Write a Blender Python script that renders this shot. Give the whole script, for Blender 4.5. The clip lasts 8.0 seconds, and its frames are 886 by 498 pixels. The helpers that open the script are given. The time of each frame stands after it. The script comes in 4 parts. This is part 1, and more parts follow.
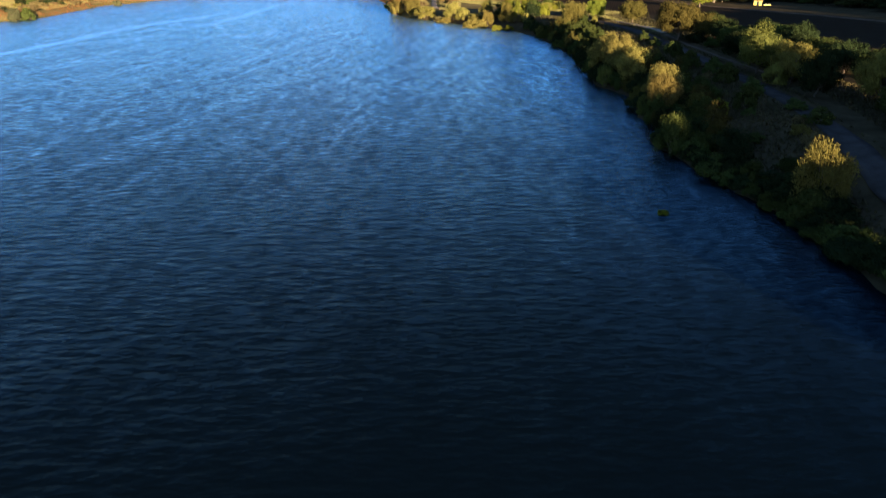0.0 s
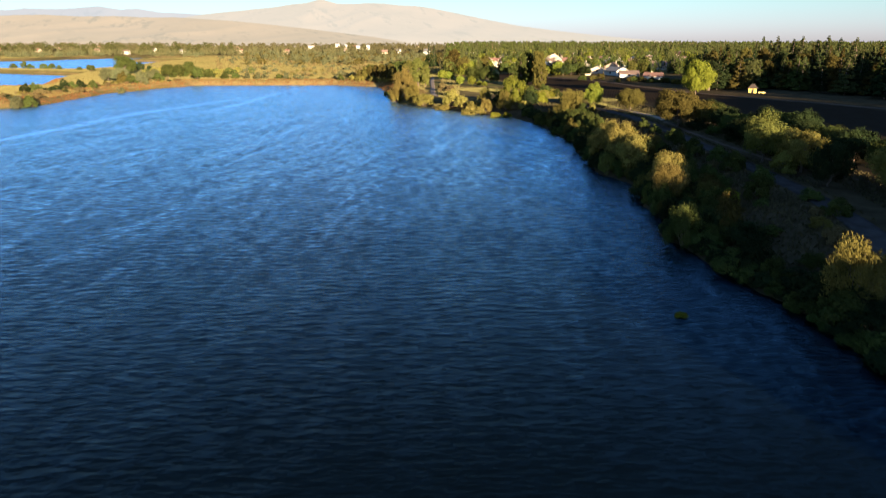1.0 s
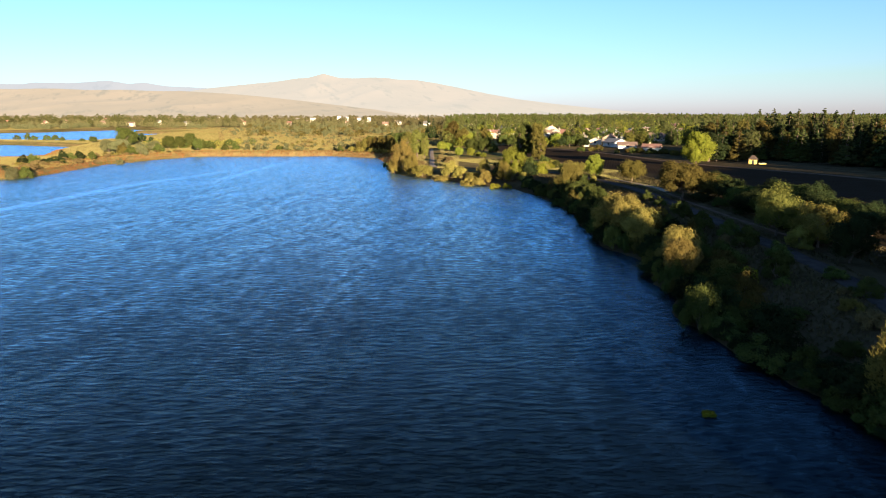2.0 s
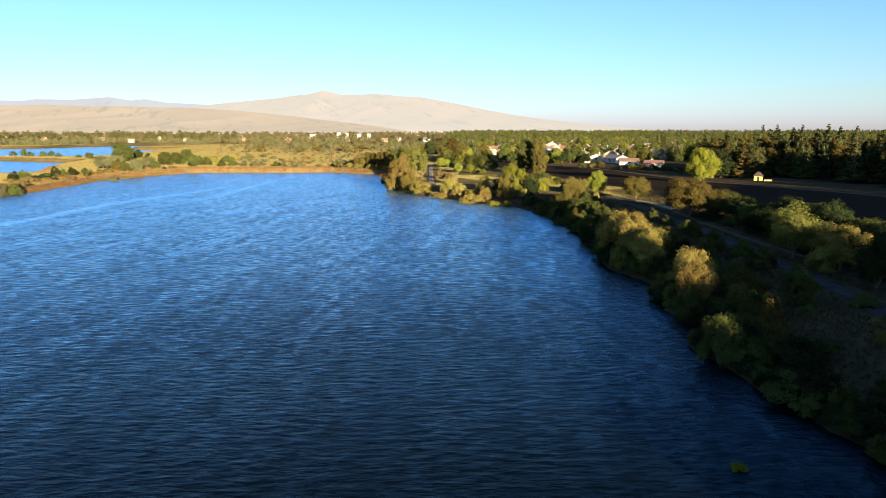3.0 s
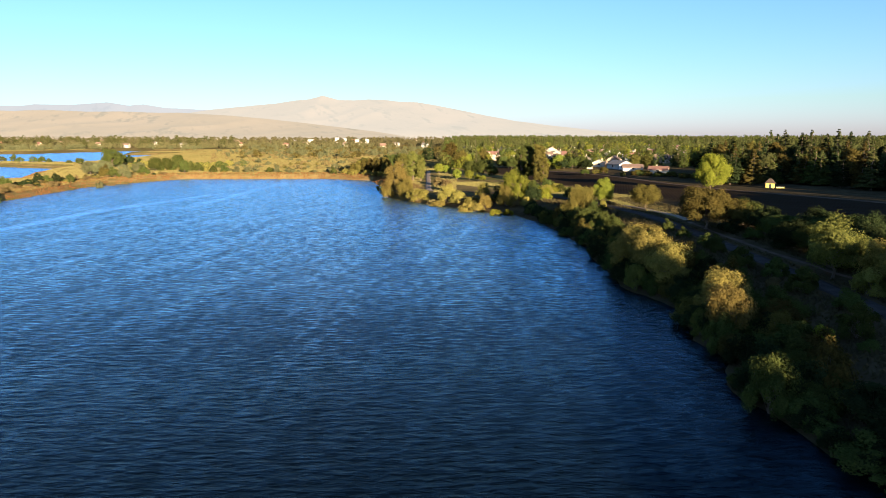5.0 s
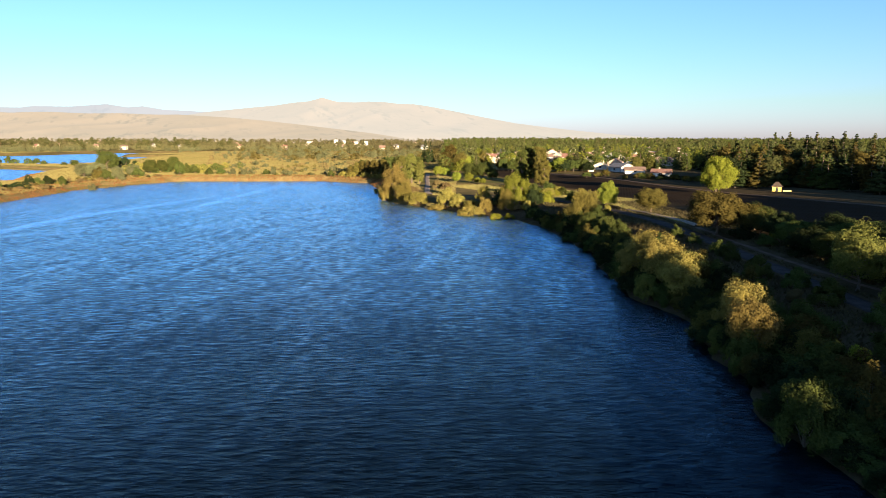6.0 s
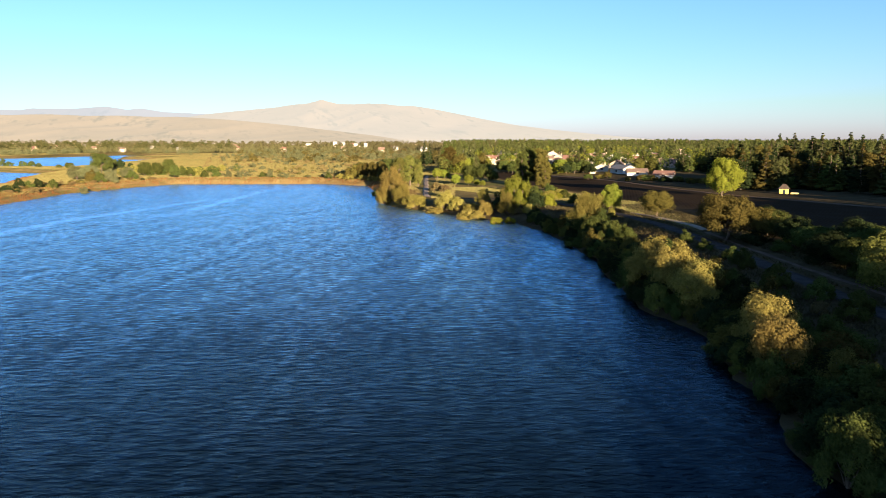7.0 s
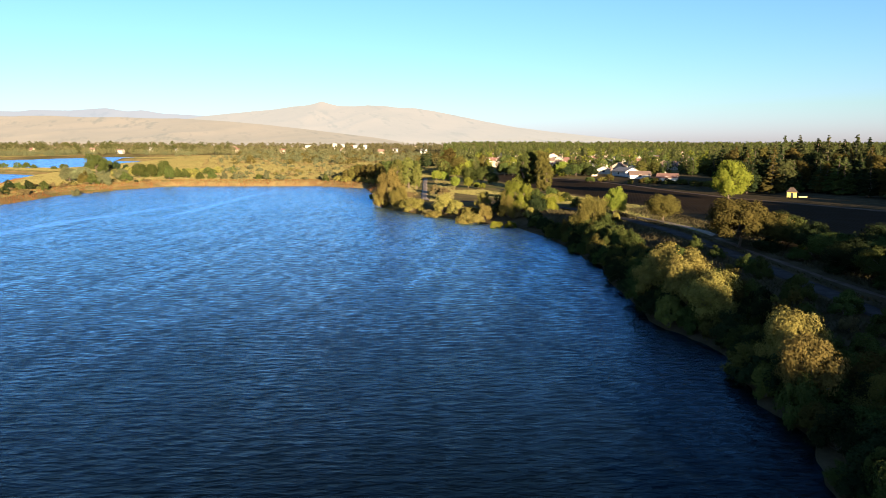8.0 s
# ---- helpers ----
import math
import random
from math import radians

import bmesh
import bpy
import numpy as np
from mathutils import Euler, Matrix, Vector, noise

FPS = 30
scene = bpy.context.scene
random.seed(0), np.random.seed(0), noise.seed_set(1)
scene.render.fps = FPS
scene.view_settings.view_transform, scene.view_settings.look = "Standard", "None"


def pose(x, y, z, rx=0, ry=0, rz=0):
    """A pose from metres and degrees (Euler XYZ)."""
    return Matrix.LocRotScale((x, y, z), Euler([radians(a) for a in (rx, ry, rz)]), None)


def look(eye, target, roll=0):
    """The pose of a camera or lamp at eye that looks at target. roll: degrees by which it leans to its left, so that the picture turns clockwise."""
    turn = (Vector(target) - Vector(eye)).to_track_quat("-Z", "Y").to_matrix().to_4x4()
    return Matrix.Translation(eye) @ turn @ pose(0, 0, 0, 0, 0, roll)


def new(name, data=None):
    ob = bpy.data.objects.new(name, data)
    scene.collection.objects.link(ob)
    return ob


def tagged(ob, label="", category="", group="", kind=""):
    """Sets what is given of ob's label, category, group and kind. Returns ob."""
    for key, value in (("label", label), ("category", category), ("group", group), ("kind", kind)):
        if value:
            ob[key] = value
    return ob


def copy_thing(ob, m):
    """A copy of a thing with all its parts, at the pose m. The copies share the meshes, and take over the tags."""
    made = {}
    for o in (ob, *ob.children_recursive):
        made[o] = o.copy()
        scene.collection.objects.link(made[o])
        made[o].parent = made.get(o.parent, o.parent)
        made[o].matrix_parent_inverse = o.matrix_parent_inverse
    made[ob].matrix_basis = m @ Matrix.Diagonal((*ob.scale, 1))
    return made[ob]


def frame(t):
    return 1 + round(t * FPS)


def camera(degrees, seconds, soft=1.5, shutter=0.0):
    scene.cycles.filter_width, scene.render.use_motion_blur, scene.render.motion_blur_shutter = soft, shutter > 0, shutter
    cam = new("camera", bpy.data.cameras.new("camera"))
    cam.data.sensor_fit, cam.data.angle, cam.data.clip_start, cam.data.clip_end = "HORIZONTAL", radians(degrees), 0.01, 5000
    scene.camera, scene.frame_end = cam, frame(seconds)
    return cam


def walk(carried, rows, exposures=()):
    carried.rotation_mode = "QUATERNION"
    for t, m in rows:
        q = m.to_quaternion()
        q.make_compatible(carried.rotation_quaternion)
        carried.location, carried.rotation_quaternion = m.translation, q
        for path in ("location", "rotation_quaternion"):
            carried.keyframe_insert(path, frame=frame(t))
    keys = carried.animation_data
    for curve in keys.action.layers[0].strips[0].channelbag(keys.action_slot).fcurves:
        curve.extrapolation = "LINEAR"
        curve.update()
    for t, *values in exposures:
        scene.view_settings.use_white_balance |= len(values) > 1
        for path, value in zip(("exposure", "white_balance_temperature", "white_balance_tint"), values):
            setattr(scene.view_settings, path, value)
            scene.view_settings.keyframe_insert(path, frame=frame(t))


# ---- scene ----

cam = camera(65.8, 8.0, soft=0.9, shutter=0.5)
PATH = [
    (0, (0.972, 3.925, 23.164), (0.958, 5.76, 22.367), 0.0),
    (0.5, (1.144, 6.955, 23.037), (1.13, 8.834, 22.35), 0.0),
    (1, (1.24, 10.056, 22.959), (1.227, 11.971, 22.382), 0.0),
    (1.5, (1.348, 13.119, 22.91), (1.335, 15.064, 22.443), 0.0),
    (2, (1.395, 16.124, 22.877), (1.383, 18.087, 22.493), 0.0),
    (3.5, (2.013, 25.414, 22.567), (2.001, 27.386, 22.232), 0.0),
    (4, (2.08, 28.25, 22.53), (2.069, 30.222, 22.2), 0.0),
    (4.5, (2.11, 31.05, 22.50), (2.1, 33.023, 22.174), 0.0),
    (6, (2.183, 39.707, 22.413), (2.176, 41.681, 22.096), 0.1),
    (6.5, (2.346, 42.745, 22.364), (2.338, 44.72, 22.051), 0.0),
    (7, (2.543, 45.754, 22.329), (2.536, 47.73, 22.017), 0.0),
    (7.5, (2.754, 48.816, 22.265), (2.747, 50.792, 21.955), 0.0),
    (8, (2.958, 51.922, 22.148), (2.951, 53.899, 21.842), 0.1),
]
walk(cam, [(t, look(eye, aim, roll)) for t, eye, aim, roll in PATH], [(0, 2.33, 5100, 20), (8, 2.33, 5100, 20)])

# ---- light ----
SUN_TURN, SUN_UP = 158.0, 7.2
SUN_WAY = Vector((math.sin(radians(SUN_TURN)) * math.cos(radians(SUN_UP)),
                  math.cos(radians(SUN_TURN)) * math.cos(radians(SUN_UP)), math.sin(radians(SUN_UP))))
world = bpy.data.worlds.new("world")
scene.world = world
world.use_nodes = True
wn = world.node_tree.nodes
sky = wn.new("ShaderNodeTexSky")
sky.sky_type, sky.sun_disc = "NISHITA", False
sky.sun_elevation, sky.sun_rotation = radians(SUN_UP), radians(SUN_TURN)
sky.air_density, sky.dust_density, sky.ozone_density, sky.altitude = 1.0, 0.4, 2.6, 0.0
wl = world.node_tree.links
split, floor_blue, join = wn.new("ShaderNodeSeparateColor"), wn.new("ShaderNodeMath"), wn.new("ShaderNodeCombineColor")
floor_blue.operation = "MAXIMUM"
dim = wn.new("ShaderNodeMath")
dim.operation = "MULTIPLY"
dim.inputs[1].default_value = 0.72
wl.new(sky.outputs[0], split.inputs[0])
wl.new(split.outputs[1], dim.inputs[0])
wl.new(split.outputs[2], floor_blue.inputs[0])
wl.new(dim.outputs[0], floor_blue.inputs[1])
wl.new(split.outputs[0], join.inputs[0])
wl.new(split.outputs[1], join.inputs[1])
wl.new(floor_blue.outputs[0], join.inputs[2])
wl.new(join.outputs[0], wn["Background"].inputs[0])
wn["Background"].inputs[1].default_value = 0.05
sun = new("sun", bpy.data.lights.new("sun", "SUN"))
sun.data.energy, sun.data.angle, sun.data.color = 5.0, radians(0.5), (1.0, 0.72, 0.33)
sun.matrix_world = look(SUN_WAY * 300, (0, 0, 0))


# ---- materials ----
class Nodes:
    """Short hand for one node material."""

    def __init__(self, name):
        self.mat = bpy.data.materials.new(name)
        self.mat.use_nodes = True
        self.tree = self.mat.node_tree
        self.bsdf = self.tree.nodes["Principled BSDF"]
        self.out = self.tree.nodes["Material Output"]

    def add(self, kind, inputs=None, operation="", layer_name="", blend=""):
        node = self.tree.nodes.new(kind)
        if operation:
            node.operation = operation
        if layer_name:
            node.layer_name = layer_name
        if blend:
            node.data_type, node.blend_type = "RGBA", blend
        for key, value in (inputs or {}).items():
            self.put(node.inputs[key], value)
        return node

    def put(self, socket, value):
        if isinstance(value, bpy.types.NodeSocket):
            self.tree.links.new(value, socket)
        elif isinstance(value, tuple) and len(value) == 3 and socket.type == "RGBA":
            socket.default_value = (*value, 1)
        else:
            socket.default_value = value

    def place(self, scale=(1, 1, 1), turn=0.0):
        geo = self.add("ShaderNodeNewGeometry")
        node = self.add("ShaderNodeMapping", {"Vector": geo.outputs["Position"], "Scale": tuple(1 / s for s in scale),
                                              "Rotation": (0, 0, radians(turn))})
        node.vector_type = "TEXTURE"
        return node.outputs[0]

    def noise(self, scale, detail=4.0, rough=0.6, where=None):
        node = self.add("ShaderNodeTexNoise", {"Scale": scale, "Detail": detail, "Roughness": rough})
        self.put(node.inputs["Vector"], where if where else self.place())
        return node.outputs[0]

    def ramp(self, value, low, high, start=0.0, end=1.0):
        return self.add("ShaderNodeMapRange", {"Value": value, "From Min": low, "From Max": high,
                                               "To Min": start, "To Max": end}).outputs[0]

    def mix(self, fac, a, b, blend="MIX"):
        node = self.add("ShaderNodeMix", blend=blend)
        self.put(node.inputs[0], fac)
        self.put(node.inputs[6], a)
        self.put(node.inputs[7], b)
        return node.outputs[2]

    def maths(self, how, a, b):
        node = self.add("ShaderNodeMath", operation=how)
        self.put(node.inputs[0], a)
        self.put(node.inputs[1], b)
        return node.outputs[0]

    def bump(self, height, distance, strength=1.0):
        return self.add("ShaderNodeBump", {"Height": height, "Distance": distance, "Strength": strength}).outputs[0]

    def finish(self, colour, rough=0.9, normal=None, metal=0.0, gloss=0.3):
        self.put(self.bsdf.inputs["Base Color"], colour)
        self.put(self.bsdf.inputs["Roughness"], rough)
        self.put(self.bsdf.inputs["Metallic"], metal)
        self.put(self.bsdf.inputs["Specular IOR Level"], gloss)
        if normal:
            self.put(self.bsdf.inputs["Normal"], normal)
        return self.mat


def leaf_material(name, dark, light, through_share=0.2):
    """Foliage: dark and light leaves, tone drifting from plant to plant."""
    n = Nodes(name)
    island = n.add("ShaderNodeNewGeometry").outputs["Random Per Island"]
    plant_tone = n.add("ShaderNodeObjectInfo").outputs["Random"]
    patch = n.ramp(n.noise(0.5, 3), 0.3, 0.7)
    fac = n.maths("ADD", n.maths("MULTIPLY", island, 0.5), n.maths("MULTIPLY", patch, 0.5))
    colour = n.mix(fac, dark, light)
    hue = n.add("ShaderNodeHueSaturation", {"Color": colour, "Hue": n.ramp(plant_tone, 0, 1, 0.485, 0.515),
                                            "Value": n.ramp(plant_tone, 0, 1, 0.75, 1.25), "Saturation": 1.0})
    face = n.add("ShaderNodeBsdfDiffuse", {"Color": hue.outputs[0], "Roughness": 0.6})
    back = n.add("ShaderNodeBsdfTranslucent", {"Color": hue.outputs[0]})
    both = n.add("ShaderNodeMixShader", {0: through_share, 1: face.outputs[0], 2: back.outputs[0]})
    n.tree.links.new(both.outputs[0], n.out.inputs[0])
    return n.mat


LEAF = {
    "willow": leaf_material("willow_leaf", (0.097, 0.083, 0.019), (0.255, 0.205, 0.045)),
    "oak": leaf_material("oak_leaf", (0.0278, 0.038, 0.00896), (0.0827, 0.092, 0.0202)),
    "brown": leaf_material("brown_green_leaf", (0.044, 0.038, 0.0088), (0.108, 0.086, 0.019)),
    "bright": leaf_material("bright_leaf", (0.108, 0.125, 0.012), (0.21, 0.23, 0.024), 0.3),
    "green": leaf_material("green_leaf", (0.055, 0.06, 0.012), (0.138, 0.132, 0.027)),
    "conifer": leaf_material("conifer_needle", (0.0278, 0.037, 0.0123), (0.087, 0.088, 0.0258), 0.1),
    # greyer olive leaf: far haze put into the colour, grey-olive shore shrubs too
    "dusty": leaf_material("grey_olive_haze_leaf", (0.0564, 0.06, 0.0264), (0.127, 0.125, 0.055)),
    # near-black green; on bank and hedge plants it also paints in their shade
    "dark": leaf_material("dark_leaf", (0.0104, 0.017, 0.00672), (0.0313, 0.038, 0.0123), 0.1),
    "olive": leaf_material("olive_leaf", (0.088, 0.079, 0.0165), (0.21, 0.177, 0.0352)),
    "dry": leaf_material("dry_shrub_leaf", (0.097, 0.074, 0.028), (0.184, 0.143, 0.054)),
    "yellow": leaf_material("yellow_green_leaf", (0.096, 0.1, 0.008), (0.205, 0.205, 0.016), 0.25),
    "reed": leaf_material("reed_blade", (0.12, 0.06, 0.018), (0.25, 0.135, 0.038)),
    "straw": leaf_material("straw_blade", (0.115, 0.098, 0.03), (0.205, 0.176, 0.06)),
    # far woods: haze put into a greyer tone and more translucent leaves
    "far": leaf_material("far_olive_haze_leaf", (0.056, 0.051, 0.021), (0.122, 0.108, 0.047), 0.3),
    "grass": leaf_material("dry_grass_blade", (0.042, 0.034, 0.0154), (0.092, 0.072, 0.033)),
}


def bark_material():
    n = Nodes("bark")
    grain = n.noise(4.0, 6, 0.7, n.place((3, 3, 0.6)))
    return n.finish(n.mix(n.ramp(grain, 0.3, 0.7), (0.06, 0.042, 0.028), (0.17, 0.125, 0.085)), 0.95,
                    n.bump(grain, 0.05))


def ground_material():
    """Meadow, plough land and bare earth, blended by the cover layers of the ground."""
    n = Nodes("ground_cover")
    cover = n.add("ShaderNodeVertexColor", layer_name="cover").outputs[0]
    part_of = n.add("ShaderNodeSeparateColor", {0: cover}).outputs
    fine, mid, wide = n.noise(2.2, 6, 0.7), n.noise(0.22, 5, 0.65), n.noise(0.03, 4)
    meadow = n.mix(n.ramp(mid, 0.35, 0.65), (0.19, 0.135, 0.046), (0.29, 0.205, 0.075))
    meadow = n.mix(n.ramp(n.noise(1.0, 4, 0.6, n.place((0.012, 0.035, 1), 5)), 0.45, 0.62), meadow, (0.14, 0.125, 0.036))
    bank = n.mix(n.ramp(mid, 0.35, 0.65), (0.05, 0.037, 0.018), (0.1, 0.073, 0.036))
    rows = n.add("ShaderNodeTexWave", {"Scale": 0.32, "Distortion": 1.5, "Detail": 2.0,
                                       "Vector": n.place((1, 1, 1), -14)}).outputs[1]
    plough = n.mix(n.ramp(rows, 0.0, 1.0), (0.026, 0.017, 0.01), (0.04, 0.027, 0.016))
    plough = n.mix(n.ramp(mid, 0.4, 0.7), plough, (0.038, 0.028, 0.019))
    lawn = n.mix(n.ramp(mid, 0.35, 0.65), (0.12, 0.12, 0.03), (0.22, 0.19, 0.055))
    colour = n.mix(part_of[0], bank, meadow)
    colour = n.mix(part_of[1], colour, plough)
    colour = n.mix(part_of[2], colour, lawn)
    colour = n.mix(n.ramp(fine, 0.35, 0.7), colour, n.mix(0.35, colour, (0.03, 0.025, 0.015)))
    return n.finish(colour, 0.95, n.bump(fine, 0.06, 0.7), gloss=0.0)


def reed_earth_material():
    n = Nodes("earth")
    fine, mid = n.noise(3.0, 6, 0.7), n.noise(0.4, 4)
    return n.finish(n.mix(n.ramp(mid, 0.3, 0.7), (0.085, 0.058, 0.038), (0.145, 0.1, 0.066)), 0.95, n.bump(fine, 0.08), gloss=0.0)


def asphalt_material(name, dark, light):
    n = Nodes(name)
    fine, mid = n.noise(9.0, 6, 0.8), n.noise(0.5, 4)
    colour = n.mix(n.ramp(mid, 0.35, 0.65), dark, light)
    colour = n.mix(n.ramp(fine, 0.4, 0.6, 0, 0.4), colour, n.mix(0.5, colour, (0.02, 0.02, 0.02)))
    return n.finish(colour, 0.95, n.bump(fine, 0.02), gloss=0.0)


LANES = [(-112, 120, -104, 262, 3.0), (-107, 225, -86, 318, 2.4), (-81, 245, -77, 400, 2.6)]


def water_material():
    """Wind-ruffled lake: short crests across the wind, gust patches and light streaks along it."""
    n = Nodes("lake_water")
    chop = n.noise(1.0, 2, 0.5, n.place((0.5, 1.3, 1), 5))
    cross = n.noise(1.0, 2, 0.5, n.place((0.62, 1.9, 1), -6))
    ripple = n.noise(1.0, 3, 0.6, n.place((1.25, 4.0, 1), 3))
    gust = n.ramp(n.noise(1.0, 3, 0.55, n.place((0.028, 0.012, 1), -6)), 0.36, 0.66)
    paws = n.ramp(n.noise(1.0, 4, 0.62, n.place((0.16, 0.05, 1), -9)), 0.36, 0.66)
    streak = n.ramp(n.noise(1.0, 4, 0.6, n.place((0.5, 0.022, 1), -7)), 0.56, 0.7)
    height = n.maths("ADD", n.maths("ADD", chop, n.maths("MULTIPLY", cross, 0.55)), n.maths("MULTIPLY", ripple, 0.3))
    rise = n.maths("ADD", n.ramp(gust, 0, 1, 0.13, 0.2), n.ramp(paws, 0, 1, -0.03, 0.03))
    normal = n.bump(height, rise)
    steep = n.bump(height, 0.38)
    level = n.add("ShaderNodeLayerWeight", {"Blend": 0.5}).outputs["Facing"]
    tilted = n.add("ShaderNodeLayerWeight", {"Blend": 0.5, "Normal": normal}).outputs["Facing"]
    facing = n.maths("MULTIPLY", n.maths("POWER", level, 3.3), n.maths("POWER", tilted, 2.7))
    dashes = n.noise(1.0, 5, 0.72, n.place((0.62, 0.2, 1), 5))
    crests = n.maths("MULTIPLY", n.ramp(dashes, 0.36, 0.64, 0.88, 1.36), n.ramp(n.maths("ADD", chop, n.maths("MULTIPLY", ripple, 0.6)), 0.62, 0.98, 0.62, 1.42))
    gloss = n.maths("MULTIPLY", n.maths("MULTIPLY", facing, crests), n.maths("ADD", n.ramp(streak, 0, 1, 1.28, 1.68), n.ramp(paws, 0, 1, -0.16, 0.2)))
    # wind lanes: pale lines of froth that lie across the far water
    lanes = None
    for ax, ay, bx, by, wide in LANES:
        length = math.hypot(bx - ax, by - ay)
        turn = math.degrees(math.atan2(by - ay, bx - ax))
        geo = n.add("ShaderNodeNewGeometry")
        local = n.add("ShaderNodeMapping", {"Vector": geo.outputs["Position"], "Location": (ax, ay, 0), "Rotation": (0, 0, radians(turn))})
        local.vector_type = "TEXTURE"
        wobble = n.ramp(n.noise(0.05, 3), 0.3, 0.7, -0.5 * wide, 0.5 * wide)
        u, v, _ = n.add("ShaderNodeSeparateXYZ", {0: local.outputs[0]}).outputs
        across = n.maths("ABSOLUTE", n.maths("ADD", v, wobble), 0.0)
        along = n.maths("MULTIPLY", n.ramp(u, 0, 0.25 * length), n.ramp(u, 0.75 * length, length, 1, 0))
        lane = n.maths("MULTIPLY", n.ramp(across, 0.2 * wide, wide, 1, 0), along)
        lanes = lane if lanes is None else n.maths("MAXIMUM", lanes, lane)
    flecks = n.ramp(n.noise(1.0, 4, 0.7, n.place((0.5, 0.25, 1))), 0.34, 0.6)
    froth = n.maths("MULTIPLY", lanes, flecks)
    deep = n.add("ShaderNodeBsdfDiffuse", {"Color": n.mix(n.maths("MULTIPLY", froth, 0.6), (0.002, 0.0045, 0.007), (0.32, 0.36, 0.4))})
    shine = n.add("ShaderNodeBsdfGlossy", {"Color": (0.56, 0.79, 0.96), "Roughness": 0.25, "Normal": steep})
    gloss = n.maths("MULTIPLY", gloss, n.ramp(froth, 0, 1, 1, 2.4))
    both = n.add("ShaderNodeMixShader", {0: n.maths("MINIMUM", gloss, 1.0), 1: deep.outputs[0], 2: shine.outputs[0]})
    n.tree.links.new(both.outputs[0], n.out.inputs[0])
    return n.mat


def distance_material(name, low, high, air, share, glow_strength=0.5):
    """Far hills: dry grass slopes; the haze of the air is mixed in as emission."""
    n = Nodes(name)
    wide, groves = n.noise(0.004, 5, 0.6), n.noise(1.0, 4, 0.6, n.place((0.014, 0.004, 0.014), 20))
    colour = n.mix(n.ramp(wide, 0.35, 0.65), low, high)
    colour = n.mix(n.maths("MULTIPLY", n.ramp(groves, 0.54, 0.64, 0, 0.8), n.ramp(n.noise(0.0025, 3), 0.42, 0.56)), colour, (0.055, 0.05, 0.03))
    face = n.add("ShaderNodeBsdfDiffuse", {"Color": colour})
    haze_glow = n.add("ShaderNodeEmission", {"Color": air, "Strength": glow_strength})
    both = n.add("ShaderNodeMixShader", {0: share, 1: face.outputs[0], 2: haze_glow.outputs[0]})
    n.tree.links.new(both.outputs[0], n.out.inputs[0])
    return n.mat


def wall_material(name, colour):
    n = Nodes(name)
    mid = n.noise(0.8, 5)
    return n.finish(n.mix(n.ramp(mid, 0.3, 0.75, 0, 0.35), colour, tuple(c * 0.7 for c in colour)), 0.85,
                    n.bump(n.noise(12, 4), 0.01))


def tile_material(name, dark, light):
    n = Nodes(name)
    rows = n.add("ShaderNodeTexWave", {"Scale": 1.2, "Distortion": 0.6, "Vector": n.place((0.2, 0.2, 3))}).outputs[1]
    mid = n.noise(1.3, 5, 0.7)
    return n.finish(n.mix(n.ramp(mid, 0.3, 0.7), dark, light), 0.9, n.bump(rows, 0.04))


BARK = bark_material()
GROUND = ground_material()
EARTH = reed_earth_material()
PALE_EARTH = asphalt_material("pale_earth", (0.24, 0.18, 0.125), (0.36, 0.28, 0.2))
TRAIL = asphalt_material("worn_asphalt", (0.05, 0.042, 0.035), (0.078, 0.066, 0.056))
WATER = water_material()
WALLS = {"white": wall_material("white_paint", (0.5, 0.47, 0.41)), "cream": wall_material("cream_stucco", (0.46, 0.39, 0.28)),
         "tan": wall_material("tan_stucco", (0.42, 0.33, 0.23)), "yellow": wall_material("yellow_paint", (0.62, 0.46, 0.09))}
ROOFS = {"grey": tile_material("grey_shingle", (0.10, 0.095, 0.09), (0.2, 0.185, 0.17)),
         "brown": tile_material("brown_shingle", (0.12, 0.075, 0.05), (0.21, 0.14, 0.10)),
         # hut roof: brown shingle darkened, its shade put into the colour
         "dark": tile_material("shaded_brown_shingle", (0.04, 0.028, 0.02), (0.08, 0.055, 0.04)),
         "red": tile_material("red_roof_tile", (0.15, 0.075, 0.05), (0.23, 0.12, 0.08)),
         "white": tile_material("pale_roof", (0.3, 0.285, 0.265), (0.4, 0.385, 0.36))}
n = Nodes("window_glass")
GLASS = n.finish((0.03, 0.035, 0.04), 0.08, gloss=0.8)


# ---- plan of the land ----
LAKE = [(33, 47), (32.8, 65), (31.3, 72), (29.9, 82), (28.6, 88), (27.4, 91), (28.4, 96), (30, 101), (30.2, 108), (31.6, 116), (32.4, 122),
        (30.6, 128), (28.6, 135), (28.6, 141), (29.3, 150), (30.6, 170), (29.8, 190), (27.6, 212), (21.7, 233), (12.7, 243), (2, 258), (-8, 270), (-17, 283), (-24, 308), (-27, 345), (-36, 390),
        (-64, 408), (-109, 404), (-139, 403), (-152, 373), (-160, 342), (-157, 300), (-154, 273), (-175, 235), (-230, 190),
        (-250, 80), (-200, -20), (-60, -45), (10, -30), (30, 10)]
POND = [(-206, 362), (-226, 405), (-246, 460), (-256, 500), (-262, 514), (-296, 532), (-345, 556), (-460, 580),
        (-520, 480), (-420, 360), (-280, 310)]
FAR_POND = [(-292, 580), (-290, 620), (-300, 680), (-306, 735), (-318, 800), (-326, 890), (-400, 880), (-330, 1040), (-430, 1050),
            (-500, 1130), (-530, 1010), (-560, 905), (-800, 930), (-900, 640), (-400, 605), (-345, 592)]
